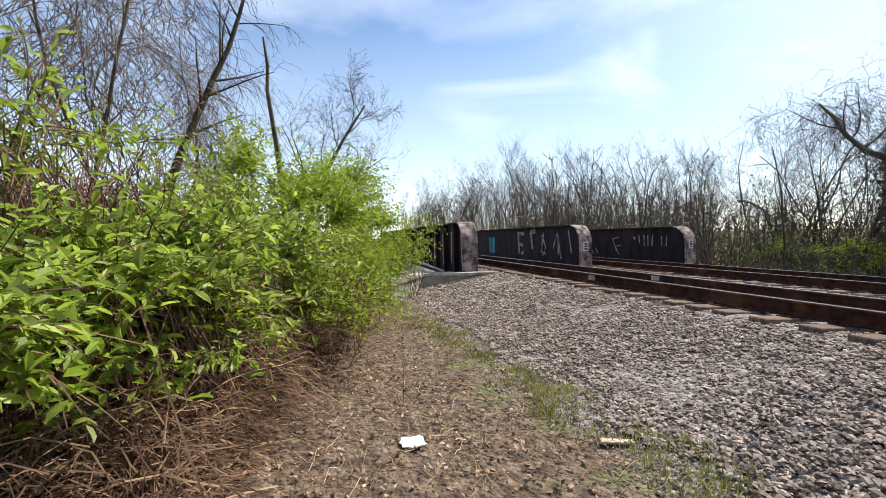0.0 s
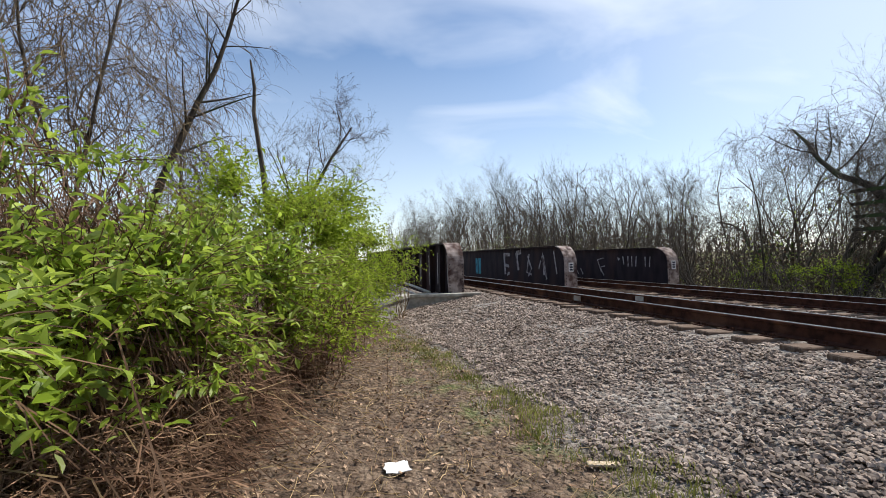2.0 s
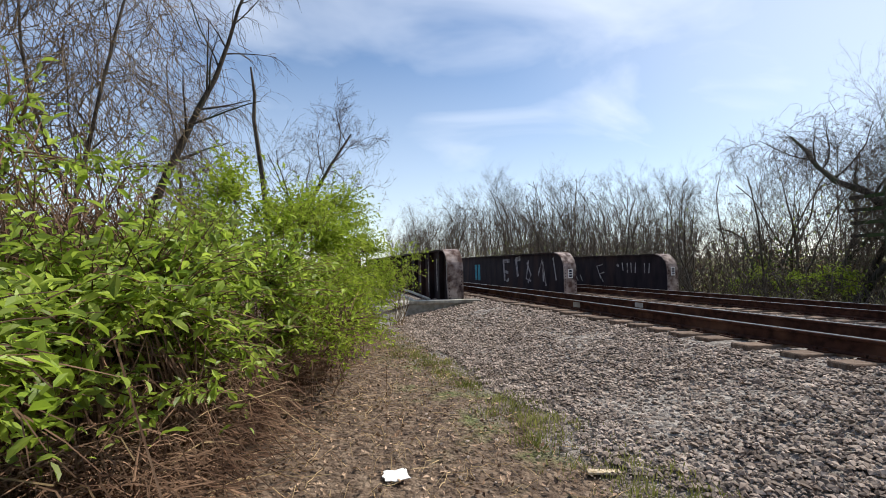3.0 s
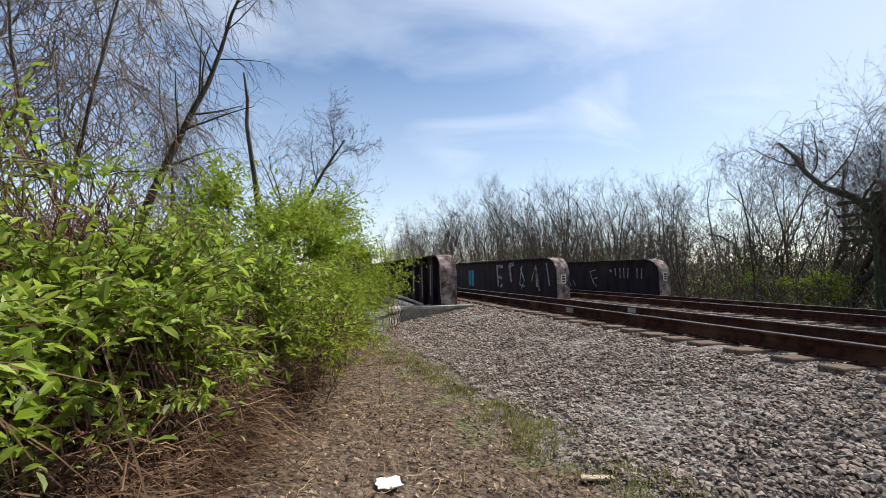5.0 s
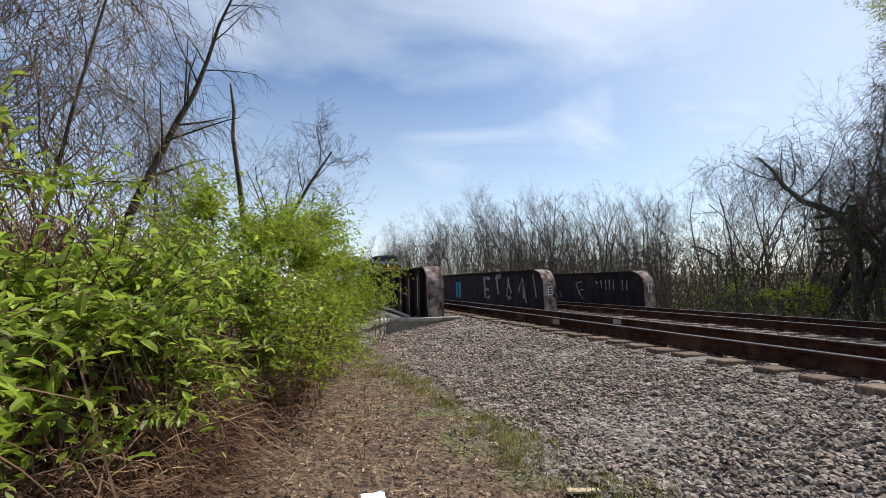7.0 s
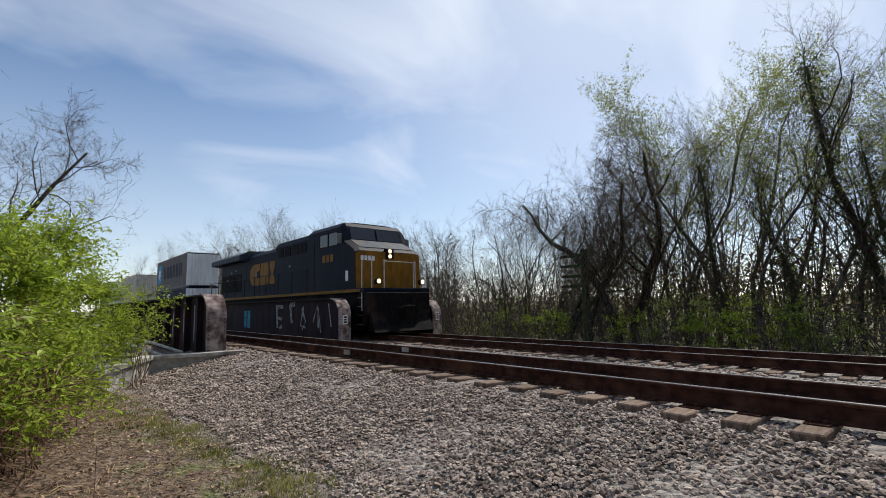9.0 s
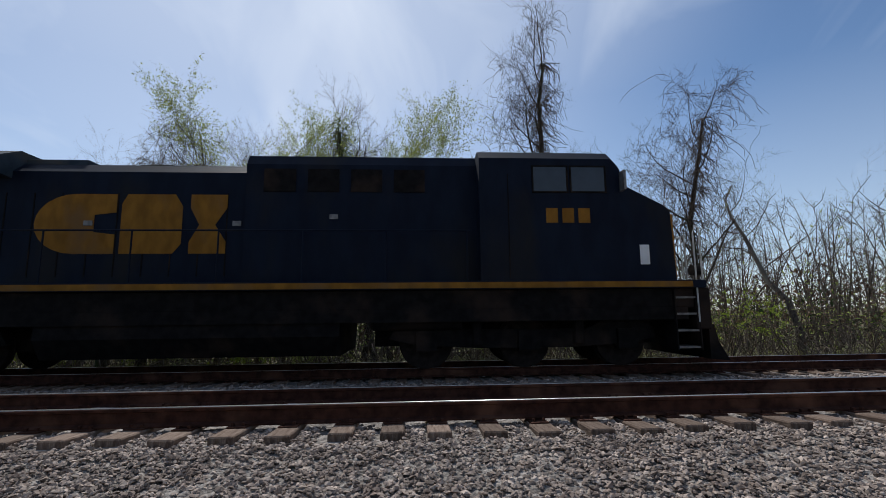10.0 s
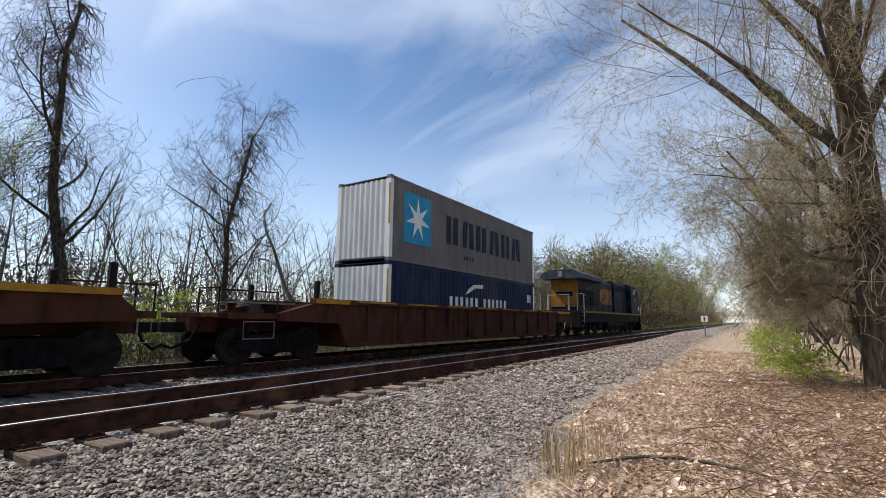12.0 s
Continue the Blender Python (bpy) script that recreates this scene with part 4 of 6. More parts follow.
    part("snow_plow", Build().prism([(-0.65, 0.16), (-0.15, 0.12), (-0.42, 0.5), (-0.5, 0.85), (-0.65, 0.85)], "y", -1.4, 1.4), M["black"], root)
    part("rear_pilot", Build().box(-20.7, -20.4, -1.5, 1.5, 0.6, 1.58), M["black"], root, bevel=0.03)
    for x0, x1 in ((-0.62, 0.05), (-20.7, -21.35)):
        part("coupler", Build().box(min(x0, x1), max(x0, x1), -0.13, 0.13, 0.78, 1.02).box(x1 - 0.16, x1 + 0.16, -0.2, 0.2, 0.70, 1.08), M["black"], root, bevel=0.03)
        d = 1 if x0 > -5 else -1
        for i, y in enumerate((-0.75, -0.5, -0.34, 0.34, 0.5, 0.75)):
            part("air_hose", Build().tube([(x0, y, 1.05), (x0 + d * 0.12, y, 0.85), (x0 + d * 0.16, y * 0.9, 0.5), (x0 + d * 0.3, y * 0.7, 0.42)], 0.03, 6), M["pipe" if d < 0 and i % 2 else "black"], root)
    # tank and trucks
    for x0, x1 in ((-7.6, -1.6), (-19.9, -13.8)):
        part("bolster", Build().box(x0, x1, -0.66, 0.66, 0.45, 1.18), M["black"], root)
    part("sill_plate", Build().box(-20.3, -1.2, -1.47, -1.43, 0.95, 1.2).box(-20.3, -1.2, 1.43, 1.47, 0.95, 1.2), M["black"], root)
    part("fuel_tank", Build().prism([(-1.4, 1.18), (-1.45, 0.7), (-1.2, 0.32), (1.2, 0.32), (1.45, 0.7), (1.4, 1.18)], "x", -13.6, -8.2), M["black"], root)
    for xc in (-4.6, -16.9):
        for s in (-1, 1):
            fr = Build()
            fr.prism([(xc - 2.7, 0.62), (xc - 2.5, 0.95), (xc - 1.6, 1.0), (xc - 1.2, 0.78), (xc + 1.2, 0.78), (xc + 1.6, 1.0), (xc + 2.5, 0.95), (xc + 2.7, 0.62), (xc + 2.2, 0.5), (xc + 0.9, 0.42), (xc - 0.9, 0.42), (xc - 2.2, 0.5)], "y", s * 1.02, s * 1.18)
            for dx in (-1.98, 0, 1.98):
                fr.box(xc + dx - 0.2, xc + dx + 0.2, min(s * 1.18, s * 1.26), max(s * 1.18, s * 1.26), 0.38, 0.78)
            part("truck_frame", fr, M["black"], root)
            for dx in (-1.0, 1.0):
                part("spring", Build().tube([(xc + dx, s * 1.2, 0.5), (xc + dx, s * 1.2, 1.0)], 0.11, 10), M["black"], root)
        for dx in (-1.98, 0, 1.98):
            wheelset(root, xc + dx, 0.53)
    # the short nose and its platform
    for o in root.children_recursive:
        if not o.name.startswith("wheelset"):
            for v in o.data.vertices:
                if v.co.x > -2.5:
                    v.co.x = -2.5 + (v.co.x + 2.5) * 0.78
    # true overall length and height
    lengthen(root, 1.05, 1.015)
    TRAIN.append((root, 0.0))


def well_car():
    """Origin at the front end of the car; it reaches 24.5 m back."""
    root = thing("well_car", "rusty brown double-stack well car with yellow end stripe", "well car", "well cars of the train")
    mw = M["wellrust"]
    a, b = -17.8, -3.2          # the deep well
    for s in (-1, 1):
        y0, y1 = min(s * 1.40, s * 1.46), max(s * 1.40, s * 1.46)
        part("side_wall", Build().prism([(a - 0.5, 1.5), (a, 0.36), (b, 0.36), (b + 0.5, 1.5)], "y", y0, y1), mw, root)
        part("top_chord", Build().box(-18.9, -1.0, min(s * 1.34, s * 1.55), max(s * 1.34, s * 1.55), 1.46, 1.60), mw, root, bevel=0.015)
        part("bottom_chord", Build().box(a, b, min(s * 1.36, s * 1.52), max(s * 1.36, s * 1.52), 0.30, 0.42), mw, root, bevel=0.01)
        for i in range(7):
            x = a + 0.3 + i * 2.05
            part("reflective_stripe", Build().box(x, x + 1.5, min(s * 1.552, s * 1.557), max(s * 1.552, s * 1.557), 1.535, 1.585), M["wellyellow"], root, "grimy orange yellow stripe")
        for i in range(11):
            x = a + 0.75 + i * 1.29
            part("side_post", Build().prism([(x - 0.07, 0.42), (x + 0.07, 0.42), (x + 0.09, 1.46), (x - 0.09, 1.46)], "y", s * 1.461, s * 1.535), mw, root)
        for x0, x1, d, k in ((-18.88, -17.8, -1, 1.0), (-2.98, -1.02, 1, 0.3)):
            part("end_stripe", Build().box(x0, x1, min(s * 1.552, s * 1.558), max(s * 1.552, s * 1.558), 1.47, 1.59), M["wellyellow"], root, "faded yellow reflective stripe")
            xa, xb = (x1, x0) if d < 0 else (x0, x1)
            part("end_wing", Build().prism([(xa, 0.95), (xb + d * k * 0.9, 1.02), (xb + d * k * 0.9, 1.2), (xb, 1.46), (xa, 1.46)], "y", s * 1.30, s * 1.48), mw, root)
            part("deck_edge", Build().box(min(xb + d * k * 0.9, xb + d * k * 1.95), max(xb + d * k * 0.9, xb + d * k * 1.95), min(s * 1.2, s * 1.42), max(s * 1.2, s * 1.42), 1.06, 1.2), mw, root)
            part("guide_post", Build().box(xb - d * 0.12 - 0.05, xb - d * 0.12 + 0.05, min(s * 1.36, s * 1.46), max(s * 1.36, s * 1.46), 1.6, 2.05), M["black"], root)
            part("grab_iron", Build().tube([(xb + d * k * 1.0, s * 1.44, 0.62), (xb + d * k * 1.0, s * 1.44, 1.0), (xb + d * k * 1.7, s * 1.44, 1.0), (xb + d * k * 1.7, s * 1.44, 0.62), (xb + d * k * 1.0, s * 1.44, 0.62)], 0.016, 5), M["steel"], root, "pale steel grab iron")
            part("walk_board", Build().box(min(xb + d * k * 0.3, xb + d * k * 1.9), max(xb + d * k * 0.3, xb + d * k * 1.9), min(s * 0.75, s * 1.15), max(s * 0.75, s * 1.15), 1.42, 1.46), M["steel"], root)
    part("well_floor", Build().box(a + 0.1, b - 0.1, -1.38, 1.38, 0.30, 0.36), mw, root)
    for x in (a, b):
        part("bulkhead", Build().box(x - 0.05, x + 0.05, -1.40, 1.40, 0.36, 1.5), mw, root)
    for x0, x1, d in ((-21.0, -17.9, -1), (-3.1, -0.4, 1)):
        part("end_platform", Build().box(x0, x1, -1.25, 1.25, 1.08, 1.2), mw, root, bevel=0.02)
        part("centre_sill", Build().box(x0 - 0.1, x1 + 0.1, -0.3, 0.3, 0.75, 1.08), mw, root)
        xe = x0 if d < 0 else x1
        part("coupler", Build().box(min(xe, xe + d * 0.55), max(xe, xe + d * 0.55), -0.12, 0.12, 0.76, 0.98), M["black"], root, bevel=0.02)
        part("brake_hose", Build().tube([(xe, -0.5, 0.95), (xe + d * 0.15, -0.5, 0.6), (xe + d * 0.4, -0.3, 0.42), (xe + d * 0.6, -0.3, 0.5)], 0.03, 6), M["black"], root)
        part("end_rail", Build().tube([(xe, -1.2, 1.2), (xe, -1.2, 1.75), (xe, -0.4, 1.75), (xe, -0.4, 1.2)], 0.022, 6), mw, root)
        part("end_rail", Build().tube([(xe - d * 1.3, -1.25, 1.2), (xe - d * 1.3, -1.25, 1.7), (xe, -1.25, 1.7)], 0.02, 6), mw, root)
        part("brake_box", Build().box(xe - d * 1.4 - 0.2, xe - d * 1.4 + 0.2, -0.9, -0.3, 1.2, 1.5), M["wheel"], root)
        part("brake_stand", Build().tube([(xe - d * 0.5, -0.8, 1.2), (xe - d * 0.5, -0.8, 1.5)], 0.09, 10), mw, root)
        xc = xe - d * 1.55
        for s in (-1, 1):
            part("truck_frame", Build().prism([(xc - 1.2, 0.52), (xc - 0.9, 0.66), (xc - 0.4, 0.72), (xc + 0.4, 0.72), (xc + 0.9, 0.66), (xc + 1.2, 0.52), (xc + 0.9, 0.36), (xc + 0.4, 0.24), (xc - 0.4, 0.24), (xc - 0.9, 0.36)], "y", s * 0.92, s * 1.06), M["black"], root)
            for dx in (-0.15, 0.15):
                part("spring", Build().tube([(xc + dx, s * 1.07, 0.3), (xc + dx, s * 1.07, 0.62)], 0.07, 8), M["black"], root)
        for dx in (-0.89, 0.89):
            wheelset(root, xc + dx, 0.44)
    return lengthen(root, 1.14, 1.0)


def container(name, label, mat_side, mat_end, length, height, marks):
    """Origin at the bottom of the front end, middle of the width."""
    root = thing(name, label, "container")
    w = 1.219
    L = length
    n = int(L / 0.28)
    for s in (-1, 1):           # corrugated side sheets
        b = Build()
        p = (L - 0.3) / n
        x = -L + 0.15
        pts = []
        for i in range(n):
            pts += [(x, 0), (x + 0.25 * p, 0), (x + 0.5 * p, 1), (x + 0.75 * p, 1)]
            x += p
        pts.append((x, 0))
        v = []
        for z in (0.15, height - 0.1):
            v += [(q, s * (w - 0.004 - 0.030 * d), z) for q, d in pts]
        k = len(pts)
        b.v = v
        b.f = [(i, i + 1, k + i + 1, k + i) for i in range(k - 1)]
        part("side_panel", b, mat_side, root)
    for x, d in ((-L, 1), (0.0, -1)):
        b = Build()
        m = 9
        p = (2 * w - 0.3) / m
        y, pts = -w + 0.15, []
        for i in range(m):
            pts += [(y, 0), (y + 0.3 * p, 0), (y + 0.5 * p, 1), (y + 0.8 * p, 1)]
            y += p
        pts.append((y, 0))
        k = len(pts)
        b.v = [(x + d * (0.01 + 0.07 * e), q, z) for z in (0.15, height - 0.12) for q, e in pts]
        b.f = [(i, i + 1, k + i + 1, k + i) for i in range(k - 1)]
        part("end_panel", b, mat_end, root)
        for s in (-1, 1):
            part("corner_post", Build().box(min(x, x + d * 0.16), max(x, x + d * 0.16), min(s * (w - 0.16), s * w), max(s * (w - 0.16), s * w), 0.0, height), mat_end, root)
            for z in (0.0, height - 0.118):
                part("corner_casting", Build().box(min(x - d * 0.004, x + d * 0.178), max(x - d * 0.004, x + d * 0.178), min(s * (w - 0.162), s * (w + 0.005)), max(s * (w - 0.162), s * (w + 0.005)), z - 0.002, z + 0.12), mat_side, root)
    for s in (-1, 1):
        part("bottom_rail", Build().box(-L + 0.16, -0.16, min(s * (w - 0.1), s * w), max(s * (w - 0.1), s * w), 0.02, 0.16), mat_side, root)
        part("top_rail", Build().box(-L + 0.16, -0.16, min(s * (w - 0.08), s * w), max(s * (w - 0.08), s * w), height - 0.11, height - 0.01), mat_side, root)
    part("roof", Build().box(-L + 0.05, -0.05, -w + 0.03, w - 0.03, height - 0.05, height - 0.02), mat_side, root)
    part("floor", Build().box(-L + 0.05, -0.05, -w + 0.03, w - 0.03, 0.1, 0.16), mat_side, root)
    part("yellow_edge", Build().box(-L - 0.006, -L, -w, -w + 0.06, height * 0.42, height * 0.9), M["wellyellow"], root)
    for mat, poly in marks:
        part("mark", Build().prism(poly, "y", -w - 0.010, -w - 0.002), M[mat], root)
    return root


def rect(x0, x1, z0, z1):
    return [(x0, z0), (x1, z0), (x1, z1), (x0, z1)]


def containers():
    L = 12.19
    z1, z2 = RAIL + 0.375, RAIL + 0.375 + 2.591
    star = []
    for i in range(14):
        r = 0.72 if i % 2 == 0 else 0.24
        a = math.pi / 2 + math.pi * i / 7
        star.append((-10.65 + r * math.cos(a), 1.61 + 0.95 * r * math.sin(a) * 1.15))
    mk = [("mark_blue", rect(-11.45, -9.85, 0.72, 2.5))]
    # letter-sized plain bars
    xs = [-8.75 + i * 1.2 for i in range(6)]
    for i, x in enumerate(xs):
        k = 0.10 * (i % 2)
        mk.append(("mark_navy", [(x, 1.05), (x + 0.32, 1.05), (x + 0.32 + k, 2.15), (x + k, 2.15)]))
        mk.append(("mark_navy", [(x + 0.52 + k, 1.05), (x + 0.84 + k, 1.05), (x + 0.84, 2.15), (x + 0.52, 2.15)]))
    for i in range(4):
        mk.append(("mark_navy", rect(-7.4 + i * 0.22, -7.3 + i * 0.22, 0.55, 0.68)))
    # side colour carries painted shade; the white ends do not
    grey = container("shipping_container", "light grey shipping container with a sky blue star panel", M["box_grey_shaded"], M["box_white"], L, 2.896, mk)
    part("star", Build().prism(star, "y", -1.238, -1.231), M["mark_white"], grey, "white seven-pointed star")
    mk2 = []
    for i, x in enumerate((-8.5, -7.7, -6.9, -5.75, -4.95, -4.15)):
        mk2.append(("mark_white", rect(x, x + 0.2, 1.0, 1.6)))
        mk2.append(("mark_white", rect(x + 0.42, x + 0.62, 1.0, 1.6)))
    mk2.append(("mark_white", [(-7.3, 1.72), (-7.05, 1.95), (-6.6, 2.16), (-5.8, 2.2), (-5.8, 2.04), (-6.5, 2.02), (-6.95, 1.82)]))
    for i in range(3):
        mk2.append(("mark_white", rect(-1.0 + i * 0.18, -0.9 + i * 0.18, 1.6, 2.0)))
    blue = container("shipping_container", "navy blue shipping container sitting in the well car", M["box_blue"], M["box_white"], L, 2.591, mk2)
    tan = container("shipping_container", "pale tan shipping container on the second well car", M["box_tan"], M["box_tan"], L, 2.591, [])
    low = copy_thing(tan, pose(0, 0, 0))
    for ob, off, z in ((grey, -28.9, z2), (blue, -28.9, z1), (low, -53.7, z1), (tan, -53.7, z2)):
        ob["z0"] = z
        TRAIN.append((ob, off))
    g3 = copy_thing(grey, pose(0, 0, 0)); g3["z0"] = z2
    b3 = copy_thing(blue, pose(0, 0, 0)); b3["z0"] = z1
    TRAIN.append((g3, -78.5)); TRAIN.append((b3, -78.5))


def train():
    locomotive()
    n0 = len(WHEELS)
    car = well_car()
    own = WHEELS[n0:]
    TRAIN.append((car, -22.8))
    for off in (-47.6, -72.4):
        c = copy_thing(car, pose(0, 0, 0))
        TRAIN.append((c, off))
        sets = [o for o in c.children if o.name.startswith("wheelset")]
        for o in sets:
            WHEELS.append((o, o.matrix_basis.translation.x, o.matrix_basis.translation.z))
    containers()


def motions():
    ts = [0.0, 2.0, 4.0, 6.0, 7.0, 8.0] + [8.2 + 0.2 * i for i in range(18)] + [11.7, 11.8, 11.9, 11.95, 12.0]
    for ob, off in TRAIN:
        z = ob["z0"] if "z0" in ob else RAIL
        walk(ob, [(t, pose(front_x(t) + off, FAR_MID, z)) for t in ts])
    # wheels roll from the time that the train comes into view
    for ws, x, r in WHEELS:
        rows, t = [(0.0, pose(x, 0, r))], 8.0
        while t < 12.001:
            a = math.degrees((front_x(t) - front_x(8.0)) / r)
            rows.append((t, pose(x, 0, r, 0, a % 360, 0)))
            t += 1 / 30
        walk(ws, rows)


train()


# ---------------------------------------------------------------- plants
class Wood:
    """Grows branches as tapered tubes; twigs go to a mesh of their own."""

    def __init__(self, seed):
        self.r = random.Random(seed)
        self.limbs, self.twigs, self.tips, self.stem = Build(), Build(), [], []

    def grow(self, p, d, length, rad, level, counts, spread=0.7, lift=0.12, wander=0.22, droop=0.0, taper=0.25, reach=(0.30, 0.52)):
        r = self.r
        last = level >= len(counts)
        segs = (8, 6, 4, 3, 2)[min(level, 4)]
        pts, rads = [Vector(p)], [rad]
        d = Vector(d).normalized()
        q = Vector(p)
        for i in range(segs):
            d = d + Vector((r.gauss(0, wander), r.gauss(0, wander), r.gauss(0, wander) + (lift if not droop or level < 2 else -droop)))
            d.normalize()
            q = q + d * (length / segs)
            pts.append(q.copy())
            rads.append(rad * (1 - (1 - taper) * (i + 1) / segs))
        sides = (8, 6, 4, 3, 3)[min(level, 4)]
        (self.limbs if level < 2 else self.twigs).tube(pts, rads, sides, cap=False)
        if level == 0:
            self.stem = self.stem + [(x, d.copy()) for x in pts[2:]] + [(pts[i].lerp(pts[i + 1], 0.5), d.copy()) for i in range(2, segs)]
        if level >= len(counts) - 1:
            self.tips += [(x, d.copy()) for x in pts[1:]]
        if last:
            return
        n = counts[level]
        for k in range(n):
            f = (0.30 if level == 0 else 0.15) + (0.70 if level == 0 else 0.85) * (k + r.random()) / n
            i = min(int(f * segs), segs - 1)
            w = f * segs - i
            base = pts[i].lerp(pts[i + 1], w)
            ax = (pts[i + 1] - pts[i]).normalized()
            side = ax.cross(Vector((r.gauss(0, 1), r.gauss(0, 1), r.gauss(0, 1)))).normalized()
            nd = (ax * (1 - spread * 0.6) + side * spread * r.uniform(0.7, 1.25)).normalized()
            cl = length * (r.uniform(*reach) * (1.1 - 0.5 * f) if level == 0 else r.uniform(0.36, 0.62))
            self.grow(base, nd, cl, max(min(rads[i] * r.uniform(0.30, 0.46), (9, 0.045, 0.016, 0.008, 0.006)[min(level + 1, 4)] if level else 9), 0.0035), level + 1, counts, spread, lift, wander * 1.1, droop, 0.3, reach)

    def vines(self, n, spots, length, rad=0.006):
        """Thin strands that hang from the branches and curl."""
        r = self.r
        for _ in range(n):
            p, _d = r.choice(spots)
            q, pts = Vector(p), [Vector(p)]
            d = Vector((r.gauss(0, 0.6), r.gauss(0, 0.6), r.uniform(-0.6, 0.4)))
            L = length * r.uniform(0.4, 1.1)
            for i in range(7):
                d = d * 0.72 + Vector((r.gauss(0, 0.42), r.gauss(0, 0.42), -0.26 + r.gauss(0, 0.2)))
                q = q + d.normalized() * L / 7
                if q.z < 0.2:
                    break
                pts.append(q.copy())
            if len(pts) > 2:
                self.twigs.tube(pts, rad, 3, cap=False)


def leaf_mesh(name, spots, size, mat, rs, per=1, jitter=0.1, droop=0.4, wide=0.45, simple=False):
    """Small folded leaves, four triangles each, at the spots."""
    P = np.repeat(np.array([tuple(s) for s in spots], float), per, 0)
    n = len(P)
    P = P + rs.normal(0, jitter, (n, 3))
    s = size * rs.uniform(0.45, 1.35, n)
    az = rs.uniform(0, 2 * np.pi, n)
    el = rs.normal(-droop, 0.5, n)
    d = np.c_[np.cos(az) * np.cos(el), np.sin(az) * np.cos(el), np.sin(el)]
    up = np.array((0, 0, 1.0)) + rs.normal(0, 0.45, (n, 3))
    side = np.cross(d, up)
    side /= np.linalg.norm(side, axis=1)[:, None] + 1e-9
    nor = np.cross(side, d)
    w = wide * 0.5
    shape = ((0, 0, 0), (0.35, w, 0.10), (0.75, w * 0.75, 0.08), (1.0, 0, -0.08), (0.75, -w * 0.75, 0.08), (0.35, -w, 0.10), (0.5, 0, 0.0))
    V = np.stack([P + s[:, None] * (a * d + b * side + c * nor) for a, b, c in shape], 1)
    if simple:
        V = V[:, (0, 1, 3, 5)]
        F = (np.arange(n)[:, None, None] * 4 + np.array(((0, 1, 2), (0, 2, 3)))[None]).reshape(-1, 3)
        return raw_mesh(name, V.reshape(-1, 3).tolist(), F.tolist(), mat)
    tri = np.array(((0, 6, 1), (1, 6, 2), (2, 6, 3), (3, 6, 4), (4, 6, 5), (5, 6, 0)))
    F = (np.arange(n)[:, None, None] * 7 + tri[None]).reshape(-1, 3)
    return raw_mesh(name, V.reshape(-1, 3).tolist(), F.tolist(), mat)


def spray(tips, seed, per=2, size=0.5, mat=None, width=0.006):
    """The finest twig ends of a crown: slender bent slivers that follow their branch."""
    rs = np.random.RandomState(seed)
    P = np.repeat(np.array([tuple(p) for p, _ in tips], float), per, 0)
    D = np.repeat(np.array([tuple(d) for _, d in tips], float), per, 0)
    n = len(P)
    D = D + rs.normal(0, 0.55, (n, 3))
    D /= np.linalg.norm(D, axis=1)[:, None]
    B = D + rs.normal(0, 0.45, (n, 3)) + (0, 0, 0.15)
    B /= np.linalg.norm(B, axis=1)[:, None]
    S = np.cross(D, rs.normal(0, 1, (n, 3)))
    S *= width / 2 / (np.linalg.norm(S, axis=1)[:, None] + 1e-9)
    L = (size * rs.uniform(0.4, 1.2, n))[:, None]
    mid = P + D * L * 0.55
    V = np.stack([P - S, P + S, mid + S * 0.7, mid - S * 0.7, mid + B * L * 0.45], 1)
    k = np.arange(n)[:, None] * 5
    F = (k + np.array((0, 1, 2, 3))).tolist() + (k + np.array((3, 2, 4))).tolist()
    return raw_mesh("spray", V.reshape(-1, 3).tolist(), F, mat)


def tree(seed, height, rad, counts, lean=(0, 0), label="bare grey tree", bark="bark", twig="twig", spread=0.7, lift=0.12, wander=0.2,
         droop=0.0, vines=0, vine_len=2.0, leaves=None, leaf_size=0.06, leaf_per=1, forks=1, at=None, reach=(0.30, 0.52), hug=0, fine=2):
    root = thing("tree", label, "tree")
    w = Wood(seed)
    for k in range(forks):
        a = w.r.uniform(0, 6.28)
        o = 0.0 if forks == 1 else 0.30
        w.grow((0.12 * k * math.cos(a), 0.12 * k * math.sin(a), -0.25), (lean[0] + o * math.cos(a), lean[1] + o * math.sin(a), 1), height * w.r.uniform(0.85, 1.0) if k else height, rad * (1 if k == 0 else 0.75), 0, counts, spread, lift, wander, droop, 0.25, reach)
    if hug:
        w.vines(hug, w.stem, 1.3, 0.010)
    if vines:
        w.vines(vines, w.tips, vine_len)
    part("trunk", raw_mesh("trunk", w.limbs.v, w.limbs.f, M[bark], True), None, root)
    part("crown", raw_mesh("crown", w.twigs.v, w.twigs.f, M[twig]), None, root, "fine bare twigs")
    ends = part("spray", spray(w.tips, seed, fine, 0.045 * height, M[twig]), None, root, "hair-fine twig ends")
    ends["kind"] = "stuff"
    if leaves:
        rs = np.random.RandomState(seed)
        spots = [p for p, _ in w.tips] if leaves != "ivy" else [p + Vector((w.r.gauss(0, 0.22), w.r.gauss(0, 0.22), w.r.gauss(0, 0.4))) for p, _ in w.stem * 70]
        part("leaves", leaf_mesh("leaves", spots, leaf_size, M[leaves], rs, leaf_per, 0.11, simple=True), None, root, "sparse young leaves")
    if at is not None:
        root.matrix_basis = at
    return root


def spin(x, y, a=0.0, s=1.0, z=None):
    return pose(x, y, ground_z(x, y) - 0.05 if z is None else z, 0, 0, a) @ Matrix.Diagonal((s, s, s, 1))


